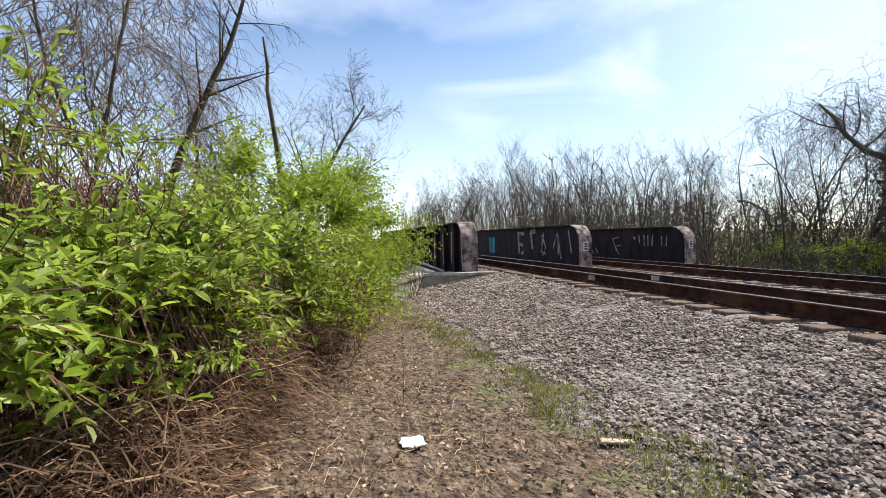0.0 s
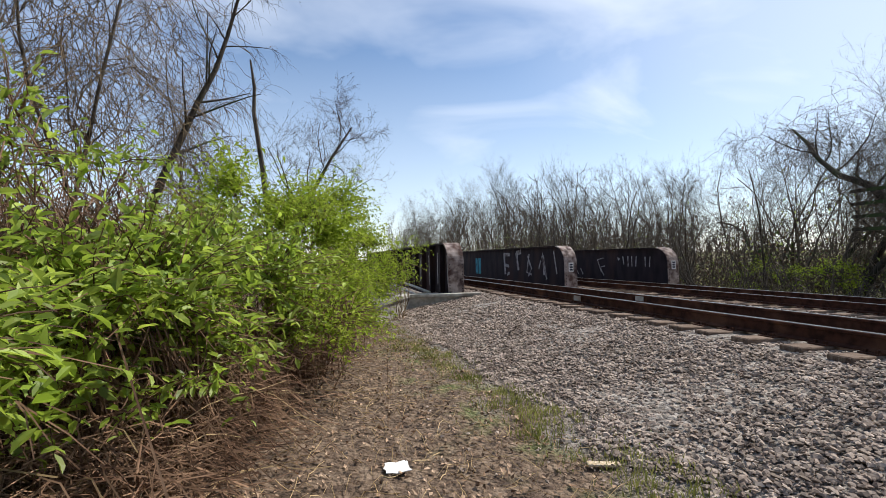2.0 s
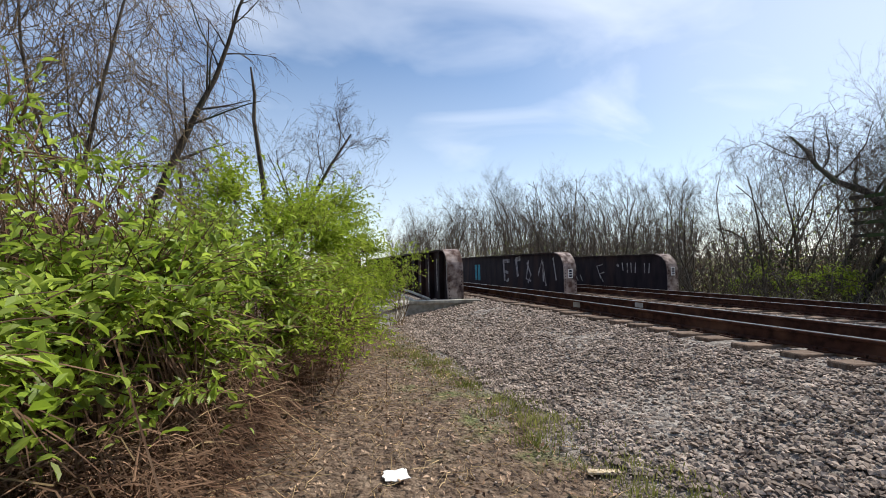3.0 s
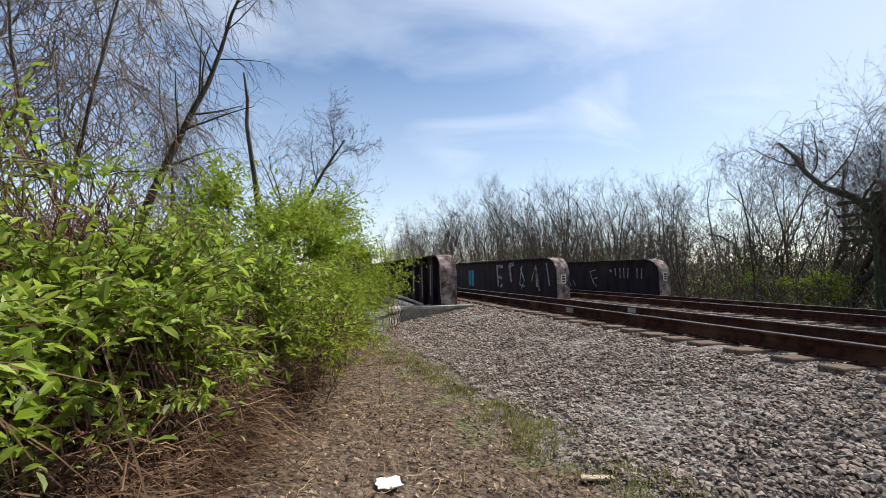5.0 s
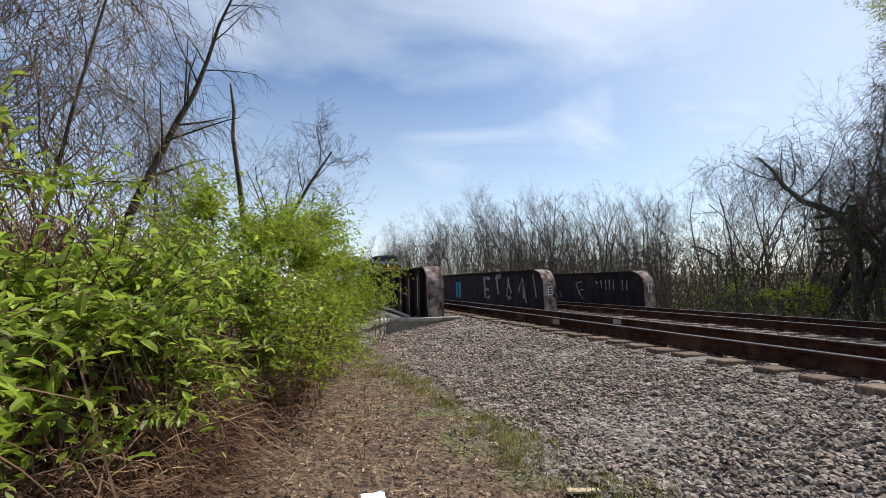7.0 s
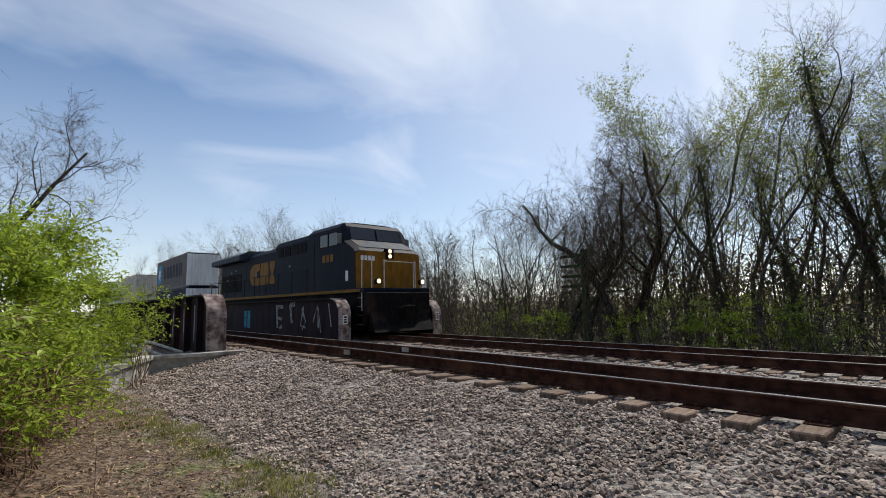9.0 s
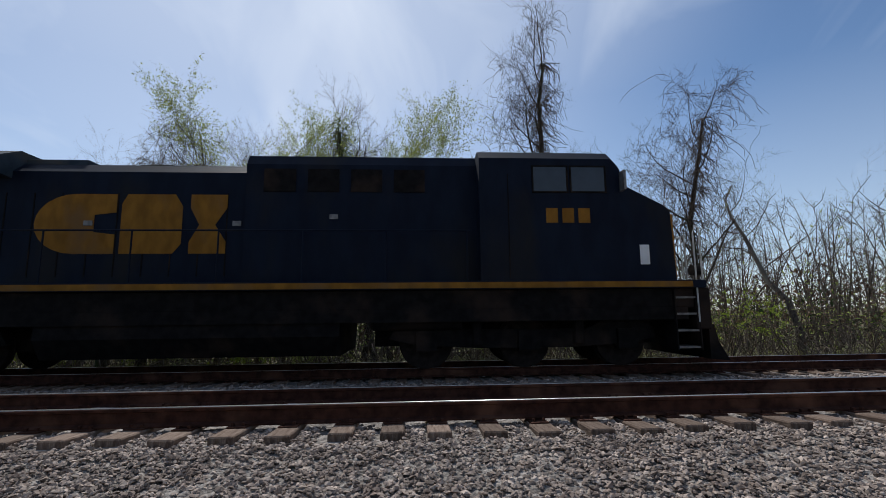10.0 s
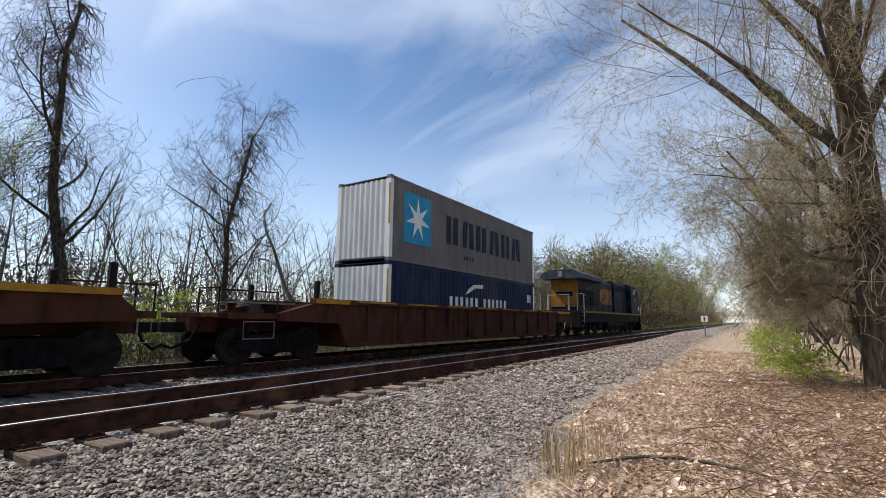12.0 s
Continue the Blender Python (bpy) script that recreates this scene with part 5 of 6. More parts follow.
def place(proto, x, y, a=0.0, s=1.0, label=None):
    o = copy_thing(proto, spin(x, y, a))
    o.scale = (s, s, s)
    if label:
        o["label"] = label
    return o


def polar(az, dist):
    """A place by its bearing (degrees from +y towards -x) and distance from where the viewer stands."""
    return -dist * math.sin(radians(az)), dist * math.cos(radians(az))


def trees():
    rng = random.Random(21)
    up = dict(spread=0.58, lift=0.13, wander=0.17, reach=(0.28, 0.50))
    # the first of each kind stands in the wood itself
    bare = [tree(31, 10.3, 0.105, (10, 7, 5), label="bare grey tree at the wood's edge", at=spin(*polar(62.3, 43), 0), **up),
            tree(32, 9.2, 0.095, (10, 7, 5), spread=0.7, wander=0.18, label="bare spreading grey tree", at=spin(*polar(45.3, 27), 40, 0.74)),
            tree(33, 10.8, 0.095, (9, 7, 5), label="slender bare tree in the wood", at=spin(*polar(57, 40), 10), **up),
            tree(34, 8.8, 0.085, (8, 6, 4), spread=0.65, wander=0.17, forks=2, label="forked bare tree in the wood", at=spin(*polar(40.8, 25), 100, 0.68))]
    leafy = [tree(41, 10.8, 0.105, (10, 7, 4), label="tall tree with pale young leaves", leaves="bud", leaf_size=0.10, leaf_per=7, at=spin(*polar(18.5, 20.5), 0), **up),
             tree(42, 10.2, 0.10, (10, 7, 4), label="tree coming into yellow green leaf", leaves="bud", leaf_size=0.095, leaf_per=6, at=spin(*polar(13, 21), 70), **up)]
    vine = [tree(51, 9.3, 0.18, (10, 7, 5), bark="bark_dark", spread=0.7, droop=0.16, vines=420, vine_len=2.0, wander=0.17, hug=120, reach=(0.22, 0.36), label="dark tree smothered in hanging bare vines", at=spin(*polar(28.2, 20), 0)),
            tree(52, 7.6, 0.15, (9, 7, 4), bark="bark_dark", spread=0.85, droop=0.28, vines=420, vine_len=2.0, wander=0.26, hug=60, reach=(0.3, 0.45), label="crooked tree with drooping vine strands", at=spin(*polar(35.0, 22), 30))]
    ivy = [tree(61, 10.0, 0.17, (9, 7, 4), bark="bark_dark", hug=260, leaves="ivy", leaf_size=0.10, leaf_per=3, label="tree clad in dark ivy and young leaves", at=spin(*polar(4.2, 20.5), 0), **up)]
    # single trees behind the far track
    tree(71, 12.0, 0.20, (13, 8, 5), lean=(-0.30, 0.02), bark="bark_dark", spread=0.7, vines=420, vine_len=1.8, hug=620, wander=0.10, reach=(0.17, 0.36), fine=2, label="tall leaning tree with vines round its trunk", at=spin(*polar(-20.3, 18.6), 0))
    tree(72, 9.2, 0.15, (13, 8, 5), lean=(-0.16, 0), bark="bark_dark", spread=0.75, vines=380, vine_len=1.6, hug=420, wander=0.11, reach=(0.2, 0.4), fine=2, label="dark vine-hung tree beyond the line", at=spin(*polar(-33.0, 20.5), 0))
    tree(73, 7.8, 0.12, (10, 7, 5), lean=(0.1, 0), bark="bark_dark", spread=0.6, vines=200, vine_len=2.0, hug=300, wander=0.16, reach=(0.14, 0.26), label="thin tree wrapped in bare vines", at=spin(*polar(-11.0, 19), 0))
    tree(74, 10.4, 0.15, (10, 7, 4), leaves="bud", leaf_size=0.055, leaf_per=1, spread=0.75, hug=80, reach=(0.28, 0.45), label="spreading tree with pale spring buds", at=spin(*polar(-40.5, 25), 0))
    tree(75, 11.2, 0.15, (9, 6, 5), spread=0.8, forks=2, label="bare forked tree beyond the track", at=spin(*polar(-54, 34), 0))
    tree(76, 11.4, 0.15, (9, 6, 5), spread=0.8, forks=2, label="bare spreading tree beyond the track", at=spin(*polar(-64.5, 40), 0))
    for az, dist, k, s in ((51.5, 33, 1, 0.8), (53.5, 36, 0, 0.85), (48.5, 30, 3, 0.68), (43, 26, 1, 0.62), (39, 24, 3, 0.62), (34.5, 22.5, 2, 0.62), (31.0, 23, 0, 0.78), (24.5, 21, 2, 0.92), (22.5, 23, 0, 0.95), (9.5, 22, 2, 0.9),
                           (1, 21, 1, 0.85), (-2.5, 22, 2, 0.8), (-6, 21, 1, 0.82), (-8.5, 22, 2, 0.75), (-25, 22, 2, 0.62), (-28, 24, 1, 0.62), (-37, 26, 3, 0.66), (-46, 34, 0, 0.6), (-60, 44, 3, 0.75), (-17, 23, 2, 0.6), (29.8, 21.5, 2, 0.9), (19.8, 22.5, 2, 0.9), (14.5, 19.8, 2, 0.82)):
        place(bare[k], *polar(az, dist), rng.uniform(0, 360), s * rng.uniform(0.95, 1.05))
    for az, dist, k, s in ((21.5, 20.5, 0, 0.88), (15.5, 22, 0, 1.02), (10.5, 20.4, 1, 0.96), (7.2, 21.5, 0, 0.92), (1.8, 20.5, 1, 0.85), (-0.5, 22, 1, 0.78), (24.3, 24, 1, 0.78), (-4.5, 20.5, 1, 0.7)):
        place(leafy[k], *polar(az, dist), rng.uniform(0, 360), s)
    for az, dist, s in ((31.6, 20.5, 0.86), (26.6, 21.5, 1.0), (33.5, 23, 0.8)):
        place(vine[0], *polar(az, dist), rng.uniform(0, 360), s)
    for az, dist, s in ((40.5, 26, 0.75), (37.5, 24.5, 0.72)):
        place(vine[1], *polar(az, dist), rng.uniform(0, 360), s)
    for az, dist, s in ((6.0, 20.0, 0.82), (-13.2, 20, 0.5), (17, 20, 0.7), (11.8, 19.6, 0.7), (2.5, 19.8, 0.66)):
        place(ivy[0], *polar(az, dist), rng.uniform(0, 360), s)
    # the wood's edge along the far side, ahead over the bridge
    for i in range(46):
        x = -17 - 110 * ((i + rng.random()) / 46) ** 1.35
        place(bare[rng.randrange(4)], x, 19.0 + rng.uniform(0, 7), rng.uniform(0, 360), rng.uniform(0.85, 1.08) * (0.84 if x > -28 else 1 + 0.0022 * abs(x)))
    # wood down the line on the far side
    for i in range(52):
        f = (i + rng.random()) / 52
        x = 68 + 300 * f ** 1.7
        place(bare[rng.randrange(4)] if i % 3 else leafy[rng.randrange(2)], x, 17 + rng.uniform(0, 10) * (1 + f), rng.uniform(0, 360), rng.uniform(0.80, 0.98) * min(2.3, 0.0162 * x))
    for i in range(14):                     # end of the vista
        place(bare[rng.randrange(4)], rng.uniform(380, 460), rng.uniform(-40, 30), rng.uniform(0, 360), rng.uniform(0.7, 0.9))
    # near side, down the line: one great tree and the row behind it
    big = thing("tree", "great rough-barked tree leaning over the line", "tree")
    w = Wood(81)
    c = (11, 13, 8, 5)
    w.grow((0, 0, -0.3), (0, 0.01, 1), 13, 0.45, 0, (10, 8, 6, 3), 0.6, 0.10, 0.07, 0.0, 0.35, (0.2, 0.36))
    w.grow((0, 0.2, 4.4), (-0.05, 0.60, 0.80), 8.8, 0.15, 1, c, 0.66, 0.02, 0.08)
    w.grow((-0.1, 0.25, 5.6), (-0.3, 0.62, 0.70), 6.5, 0.10, 1, c, 0.7, 0.0, 0.12)
    w.grow((0, 0.1, 7.0), (-0.15, 0.35, 0.95), 6.5, 0.12, 1, c, 0.62, 0.08, 0.10)
    w.grow((0.1, -0.2, 6.4), (0.1, -0.5, 0.9), 6.5, 0.15, 1, c, 0.62, 0.08, 0.10)
    for z, L in ((3.0, 1.9), (3.7, 2.4), (4.4, 2.9), (2.4, 1.6), (4.9, 3.4), (3.4, 2.6), (2.0, 1.8)):
        w.grow((0, 0.3, z), (w.r.uniform(-0.3, 0.3), 0.9, 0.15), L, 0.04, 1, c, 0.7, 0.0, 0.16)
    w.vines(1500, w.tips, 1.0, 0.0045)
    w.vines(420, w.stem, 1.8, 0.008)
    part("trunk", raw_mesh("trunk", w.limbs.v, w.limbs.f, M["bark_light"], True), None, big, "rough pale brown trunk and limbs")
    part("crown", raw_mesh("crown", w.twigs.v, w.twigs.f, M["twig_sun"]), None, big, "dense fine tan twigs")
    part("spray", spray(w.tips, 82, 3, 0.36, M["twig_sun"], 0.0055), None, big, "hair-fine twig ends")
    part("bud_cover", leaf_mesh("bud_cover", [p for p, _ in w.tips], 0.055, M["bud"], np.random.RandomState(5), 1, 0.06, simple=True), None, big, "pale opening buds")
    big.matrix_basis = spin(14.6, -2.3, 0)
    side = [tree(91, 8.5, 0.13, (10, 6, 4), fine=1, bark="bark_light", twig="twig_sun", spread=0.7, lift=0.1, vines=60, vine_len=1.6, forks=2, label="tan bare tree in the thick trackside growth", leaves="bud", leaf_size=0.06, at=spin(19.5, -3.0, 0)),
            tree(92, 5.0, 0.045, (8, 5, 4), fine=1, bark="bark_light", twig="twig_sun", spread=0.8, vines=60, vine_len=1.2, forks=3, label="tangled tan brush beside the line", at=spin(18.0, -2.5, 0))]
    for i in range(30):
        x = 18 + 2.4 * i + 0.07 * i * i
        place(side[0], x, -3.2 - rng.uniform(0, 2.2) - 0.012 * x, rng.uniform(0, 360), rng.uniform(0.95, 1.3) + 0.004 * x)
        if i < 22:
            place(side[1], x * 0.93 + rng.uniform(-1, 1), -1.7 - rng.uniform(0, 1.2) - 0.010 * x, rng.uniform(0, 360), rng.uniform(0.65, 1.0))
    for x, y, s in ((12.5, -4.0, 0.8), (14.5, -4.6, 1.0), (11.0, -5.2, 0.9), (13.0, -5.5, 1.1), (15.0, -4.0, 0.8)):
        place(side[1], x, y, rng.uniform(0, 360), s)
    # behind the bush: vine-hung bare trees and a snag
    lefts = tree(101, 7.6, 0.05, (8, 5, 3), fine=1, bark="bark", twig="twig_tan", spread=0.55, lift=0.16, droop=0.12, vines=340, vine_len=2.6, wander=0.15, reach=(0.22, 0.40), label="bare tree tangled with vines behind the bush", at=spin(*polar(108.5, 10.5), 200))
    for az, d, s in ((100.5, 13, 0.72), (113.5, 10.5, 1.0), (119, 9.5, 1.0), (105, 11.8, 0.9), (124, 9.5, 0.9)):
        place(lefts, *polar(az, d), rng.uniform(0, 360), s)
    tree(103, 5.4, 0.10, (11, 9, 6), lean=(0.02, 0.13), bark="bark_dark", spread=0.75, lift=0.10, wander=0.17, reach=(0.30, 0.48), label="small crooked bare tree above the bush", at=spin(*polar(93.6, 14.5), 0, 1.0, z=1.2))
    arch = thing("tree", "dark slanting tree limb with arching bare twigs", "tree")
    w = Wood(105)
    x0, y0 = polar(108, 10)
    x1, y1 = polar(98.5, 10)
    w.grow((0, 0, 1.0), (x1 - x0, y1 - y0, 3.9), 6.2, 0.085, 0, (15, 7, 5), 0.62, 0.0, 0.06, 0.3, 0.25, (0.14, 0.30))
    part("trunk", raw_mesh("trunk", w.limbs.v, w.limbs.f, M["bark_dark"], True), None, arch)
    part("crown", raw_mesh("crown", w.twigs.v, w.twigs.f, M["twig"]), None, arch, "arching bare twigs")
    arch.matrix_basis = pose(x0, y0, 0.6)
    sn = thing("snag", "broken dead tree stem standing behind the bush", "dead tree")
    b = Build().tube([polar(94.7, 12) + (1.0,), polar(95.3, 12) + (2.9,), polar(95.6, 12.1) + (3.6,), polar(96.5, 12) + (5.0,), polar(96.4, 12) + (5.6,), polar(96.8, 12) + (6.25,)], [0.075, 0.062, 0.06, 0.045, 0.04, 0.02], 7)
    part("stem", b, M["bark"], sn)
    ut = thing("utility_pole", "dark pole with four broken cross arms among vines", "pole")
    px, py = polar(31.6, 19.4)
    part("post", Build().tube([(px, py, -0.4), (px, py, 3.6)], [0.16, 0.13], 8), M["bark_dark"], ut)
    for i, z in enumerate((3.35, 2.95, 2.55, 2.15)):
        part("cross_arm", Build().box(px - 0.95, px + 0.1, py - 0.22, py - 0.12, z - 0.05, z + 0.05), M["bark_dark"], ut)
    wood_fill("far_wood", "dense bare wood of thin grey trees beyond the line", 201, 1300, lambda r: (r.uniform(-55, 75), 20 + abs(r.gauss(0, 9))), (4.0, 8.0), 4000, 1.0, 9)
    wood_fill("far_wood", "grey bare wood beyond the creek", 202, 420, lambda r: (r.uniform(-150, -30), 21 + abs(r.gauss(0, 8))), (7, 11), 100)
    wood_fill("far_wood", "brown and pale green spring wood down the line", 203, 330, lambda r: (lambda f: (66 + 330 * f ** 1.5, 17 + abs(r.gauss(0, 7)) * (1 + f)))(r.random()), (10, 15), 3000, 2.0)
    crowns("far_wood", "rounded tan and pale green crowns of the wood down the line", 211)
    leaf_bank("dark green undergrowth at the foot of the wood", 301, 15000, -60, 70, 19.0, 6, 2.8, M["ivy"], 0.22)
    leaf_bank("yellow green undergrowth at the foot of the wood", 302, 5500, -60, 70, 17.5, 4, 2.2, M["bud"], 0.16)
    leaf_bank("tan brush deep in the wood", 304, 32000, -75, 95, 26.0, 5, 6.0, M["twig"], 0.2)
    leaf_bank("dark distant brush far back in the wood", 305, 20000, -90, 120, 35.0, 6, 6.0, M["bramble"], 0.5)
    leaf_bank("tan brush along the foot of the wood down the line", 306, 26000, 58, 380, 15.5, 4, 6.0, M["twig_tan"], 0.55)
    leaf_bank("dark brush under the wood down the line", 307, 16000, 58, 380, 17.0, 4, 5.0, M["bramble"], 0.55)
    leaf_bank("fresh green verge under the wood down the line", 308, 5000, 50, 380, 14.0, 3, 1.6, M["bud"], 0.35)
    leaf_bank("dense grey brown brush within the wood", 309, 20000, -75, 12, 21.0, 5, 5.2, M["twig"], 0.2)
    leaf_bank("brown dead undergrowth at the foot of the wood", 303, 42000, -75, 80, 18.0, 7, 4.6, M["bramble"], 0.14)
    wood_fill("thicket", "dense low brush under the trees beyond the line", 205, 900, lambda r: (r.uniform(-60, 70), 17.5 + abs(r.gauss(0, 6))), (1.6, 4.2), 5000, 1.0, 6)
    wood_fill("far_wood", "tan wood behind the trackside growth", 204, 260, lambda r: (r.uniform(16, 120), -7 - abs(r.gauss(0, 5))), (6, 10), 300)


def crowns(name, label, seed):
    """Fine twig sprays and opening leaves that round off the distant trees."""
    r = random.Random(seed)
    sets = {"twig_tan": [], "bud": [], "bramble": []}
    for k in range(470):
        f = r.random()
        x, y = 66 + 340 * f ** 1.5, 17 + abs(r.gauss(0, 7)) * (1 + f)
        h = min(25, 0.178 * math.hypot(x, y)) * r.uniform(0.72, 1.04)
        if k >= 420:                        # closes the end of the vista
            x, y, h = r.uniform(340, 440), r.uniform(-45, 28), r.uniform(8, 12)
        mat = r.choice(("twig_tan", "twig_tan", "twig_tan", "bramble", "bud"))
        for _k in range(230):
            u = Vector((r.gauss(0, 1), r.gauss(0, 1), r.gauss(0, 1))).normalized() * r.random() ** 0.4
            sets[mat].append((x + u.x * h * 0.27, y + u.y * h * 0.27, ground_z(x, y) + h * (0.57 + 0.44 * u.z)))
    for mat, spots in sets.items():
        ob = new(name, leaf_mesh(name, spots, 0.62, M[mat], np.random.RandomState(seed), 1, 0.3, -0.4, 0.15, simple=True))
        tagged(ob, label, "wood", kind="stuff")


def leaf_bank(label, seed, n, x0, x1, y0, spread, top, mat, size):
    """Low foliage under the wood, in uneven mounds."""
    r = random.Random(seed)
    spots = []
    while len(spots) < n:
        x, y = r.uniform(x0, x1), y0 + abs(r.gauss(0, spread))
        h = top * (0.45 + 0.9 * noise.noise((x * 0.35, y * 0.35, seed)) + 0.25)
        if h > 0.15:
            spots.append((x, y, ground_z(x, y) + h * r.random() ** 0.8))
    tagged(new("undergrowth_foliage", leaf_mesh("undergrowth_foliage", spots, size, mat, np.random.RandomState(seed), 1, 0.1, simple=True)), label, "foliage", kind="stuff")


def wood_fill(name, label, seed, n, where, heights, leaves, thick=1.0, arms=11):
    """Thin trees, too many to count, as one mesh each of stems and of young leaves."""
    r = random.Random(seed)
    b, spots = Build(), []
    for _ in range(n):
        x, y = where(r)
        g = ground_z(x, y)
        h = r.uniform(*heights)
        p = [Vector((x, y, g - 0.1))]
        d = Vector((r.gauss(0, 0.08), r.gauss(0, 0.08), 1))
        for i in range(4):
            d = (d + Vector((r.gauss(0, 0.10), r.gauss(0, 0.10), 0.1))).normalized()
            p.append(p[-1] + d * h / 4)
        k = 0.007 * h
        b.tube(p, [k, k * 0.85, k * 0.65, k * 0.45, k * 0.15], 3, cap=False)
        for _b in range(arms):
            f = r.uniform(0.25, 0.97) * 4
            i = min(int(f), 3)
            q = p[i].lerp(p[i + 1], f - i)
            a = r.uniform(0, 6.28)
            L = h * r.uniform(0.10, 0.26) * (1.2 - 0.15 * f)
            e = Vector((math.cos(a), math.sin(a), r.uniform(0.5, 1.6))).normalized()
            m = q + e * L * 0.5
            t = m + (e + Vector((r.gauss(0, .2), r.gauss(0, .2), 0.35))).normalized() * L * 0.6
            b.tube([q, m, t], [k * 0.35, k * 0.25, k * 0.08], 3, cap=False)
            for _c in range(2):
                t2 = m + Vector((r.gauss(0, 1), r.gauss(0, 1), r.uniform(0.2, 1.4))).normalized() * L * 0.5
                b.tube([m, t2], [k * 0.2, k * 0.06], 3, cap=False)
                spots.append(t2)
            spots.append(t)
    tagged(new(name, raw_mesh(name, b.v, b.f, M["twig_tan"] if thick > 1 else M["twig"])), label, "wood", kind="stuff")
    rs = np.random.RandomState(seed)
    pick = [spots[i] for i in rs.randint(0, len(spots), leaves)]
    tagged(new("young_foliage", leaf_mesh("young_foliage", pick, 0.16 * thick, M["bud"], rs, 2, 0.25 * thick, simple=True)), "sparse pale green spring leaves in the far wood", "foliage", kind="stuff")


def shrub(seed, x, y, rx, ry, top, low, n, size, mat, label, stems=50, hem=0.08):
    """A leafy bush: arching stems from its foot and outward sprays of paired, drooping leaves with gaps between them."""
    root = thing("shrub", label, "bush")
    rs = np.random.RandomState(seed)
    r = random.Random(seed)
    g = ground_z(x, y)
    hz, cz = (top - low) / 2, (top + low) / 2
    st, spots = Build(), []
    hubs = []
    for _ in range(26):
        a, u = r.uniform(0, 6.28), r.uniform(-0.7, 1)
        q = math.sqrt(1 - u * u)
        f = r.uniform(0.45, 0.85)
        hubs.append(Vector((x + rx * q * math.cos(a) * f, y + ry * q * math.sin(a) * f, cz + hz * u * f)))
    mid = Vector((x, y, cz - 0.3 * hz))
    per = max(8, int(0.9 * min(rx, ry) * 1.0 / size) + 6)
    near = math.hypot(x, y) < 7.5
    for k in range(max(20, n // per)):
        h = r.choice(hubs)
        out = (h - mid)
        out = (out.normalized() if out.length > 0.01 else Vector((0, 0, 1))) + Vector((r.gauss(0, 0.55), r.gauss(0, 0.55), r.gauss(0.15, 0.4)))
        out.normalize()
        L = r.uniform(0.35, 0.75) * (0.55 + 0.45 * min(rx, 1.8))
        p, d, pts = h.copy(), out, [h.copy()]
        for i in range(4):
            d = (d + Vector((r.gauss(0, 0.14), r.gauss(0, 0.14), -0.13))).normalized()
            p = p + d * L / 4
            pts.append(p.copy())
        if near or k % 3 == 0:
            st.tube(pts, [0.006, 0.005, 0.004, 0.003, 0.002], 3, cap=False)
        for i in range(per):
            f = (0.15 + 0.85 * (i + r.random()) / per) * 4
            j = min(int(f), 3)
            c = pts[j].lerp(pts[j + 1], f - j)
            if c.z > g + hem + (r.gauss(0, 0.12) if hem > 0.1 else 0):
                spots.append((c.x + r.gauss(0, 0.35 * size), c.y + r.gauss(0, 0.35 * size), c.z + r.gauss(0, 0.25 * size)))
    for i in range(stems):
        c = hubs[i % 26]
        b0 = Vector((x + r.gauss(0, rx * 0.3), y + r.gauss(0, ry * 0.3), g - 0.05))
        m = b0.lerp(c, 0.5) + Vector((r.gauss(0, 0.22), r.gauss(0, 0.22), 0.25 * (c.z - g)))
        st.tube([b0, b0.lerp(m, 0.5) + Vector((r.gauss(0, .05), r.gauss(0, .05), 0.05)), m, m.lerp(c, 0.6), c], [0.008, 0.007, 0.006, 0.005, 0.004], 4, cap=False)
    part("branching", raw_mesh("branching", st.v, st.f, M["bramble" if near else "twig_tan"]), None, root, "tan arching stems")
    part("leaves", leaf_mesh("leaves", spots, size, mat, rs, 1, 0.0, 0.6 if size > 0.09 else 0.25, 0.42, simple=not near), None, root, "bright green young leaves")
    return root


def arcs(name, label, seed, n, where, mat, length, rad=0.0045, rise=0.5, kind="stuff", category="stems", heap=0.0):
    """Curved dead stems, thrown over one another."""
    r = random.Random(seed)
    b = Build()
    for _ in range(n):
        x, y = where(r)
        g = ground_z(x, y) + heap * r.random() ** 1.3 * (0.6 + 0.8 * noise.noise((x * 1.1, y * 1.1, 7)))
        L = length * r.uniform(0.35, 1.2)
        a = r.uniform(0, 6.28)
        h = rise * r.random()
        c, s = math.cos(a), math.sin(a)
        k = r.gauss(0, 0.25)
        pts = []
        for i in range(5):
            f = i / 4
            jx = r.gauss(0, 0.05 * L)
            pts.append((x + jx + L * f * c - k * L * f * f * s, y + L * f * s + k * L * f * f * c, g + 0.02 + h * (r.uniform(0.1, 0.5) if i in (0, 4) else 1.0) * (0.4 + 1.6 * f * (1 - f)) + r.gauss(0, 0.02)))
        b.tube(pts, rad * r.uniform(0.6, 1.5), 3, cap=False)
    tagged(new(name, raw_mesh(name, b.v, b.f, mat)), label, category, kind=kind)


def flat_bits(name, label, seed, n, where, mat, size, category, lift=0.012):
    """Dead leaves lying on the ground, curled a little."""
    rs = np.random.RandomState(seed)
    r = random.Random(seed)
    P = []
    for _ in range(n):
        x, y = where(r)
        P.append((x, y, ground_z(x, y) + lift + 0.03 * r.random()))
    me = leaf_mesh(name, P, size, mat, rs, 1, 0.004, 0.0, 0.65, simple=size < 0.06)
    tagged(new(name, me), label, category, kind="stuff")


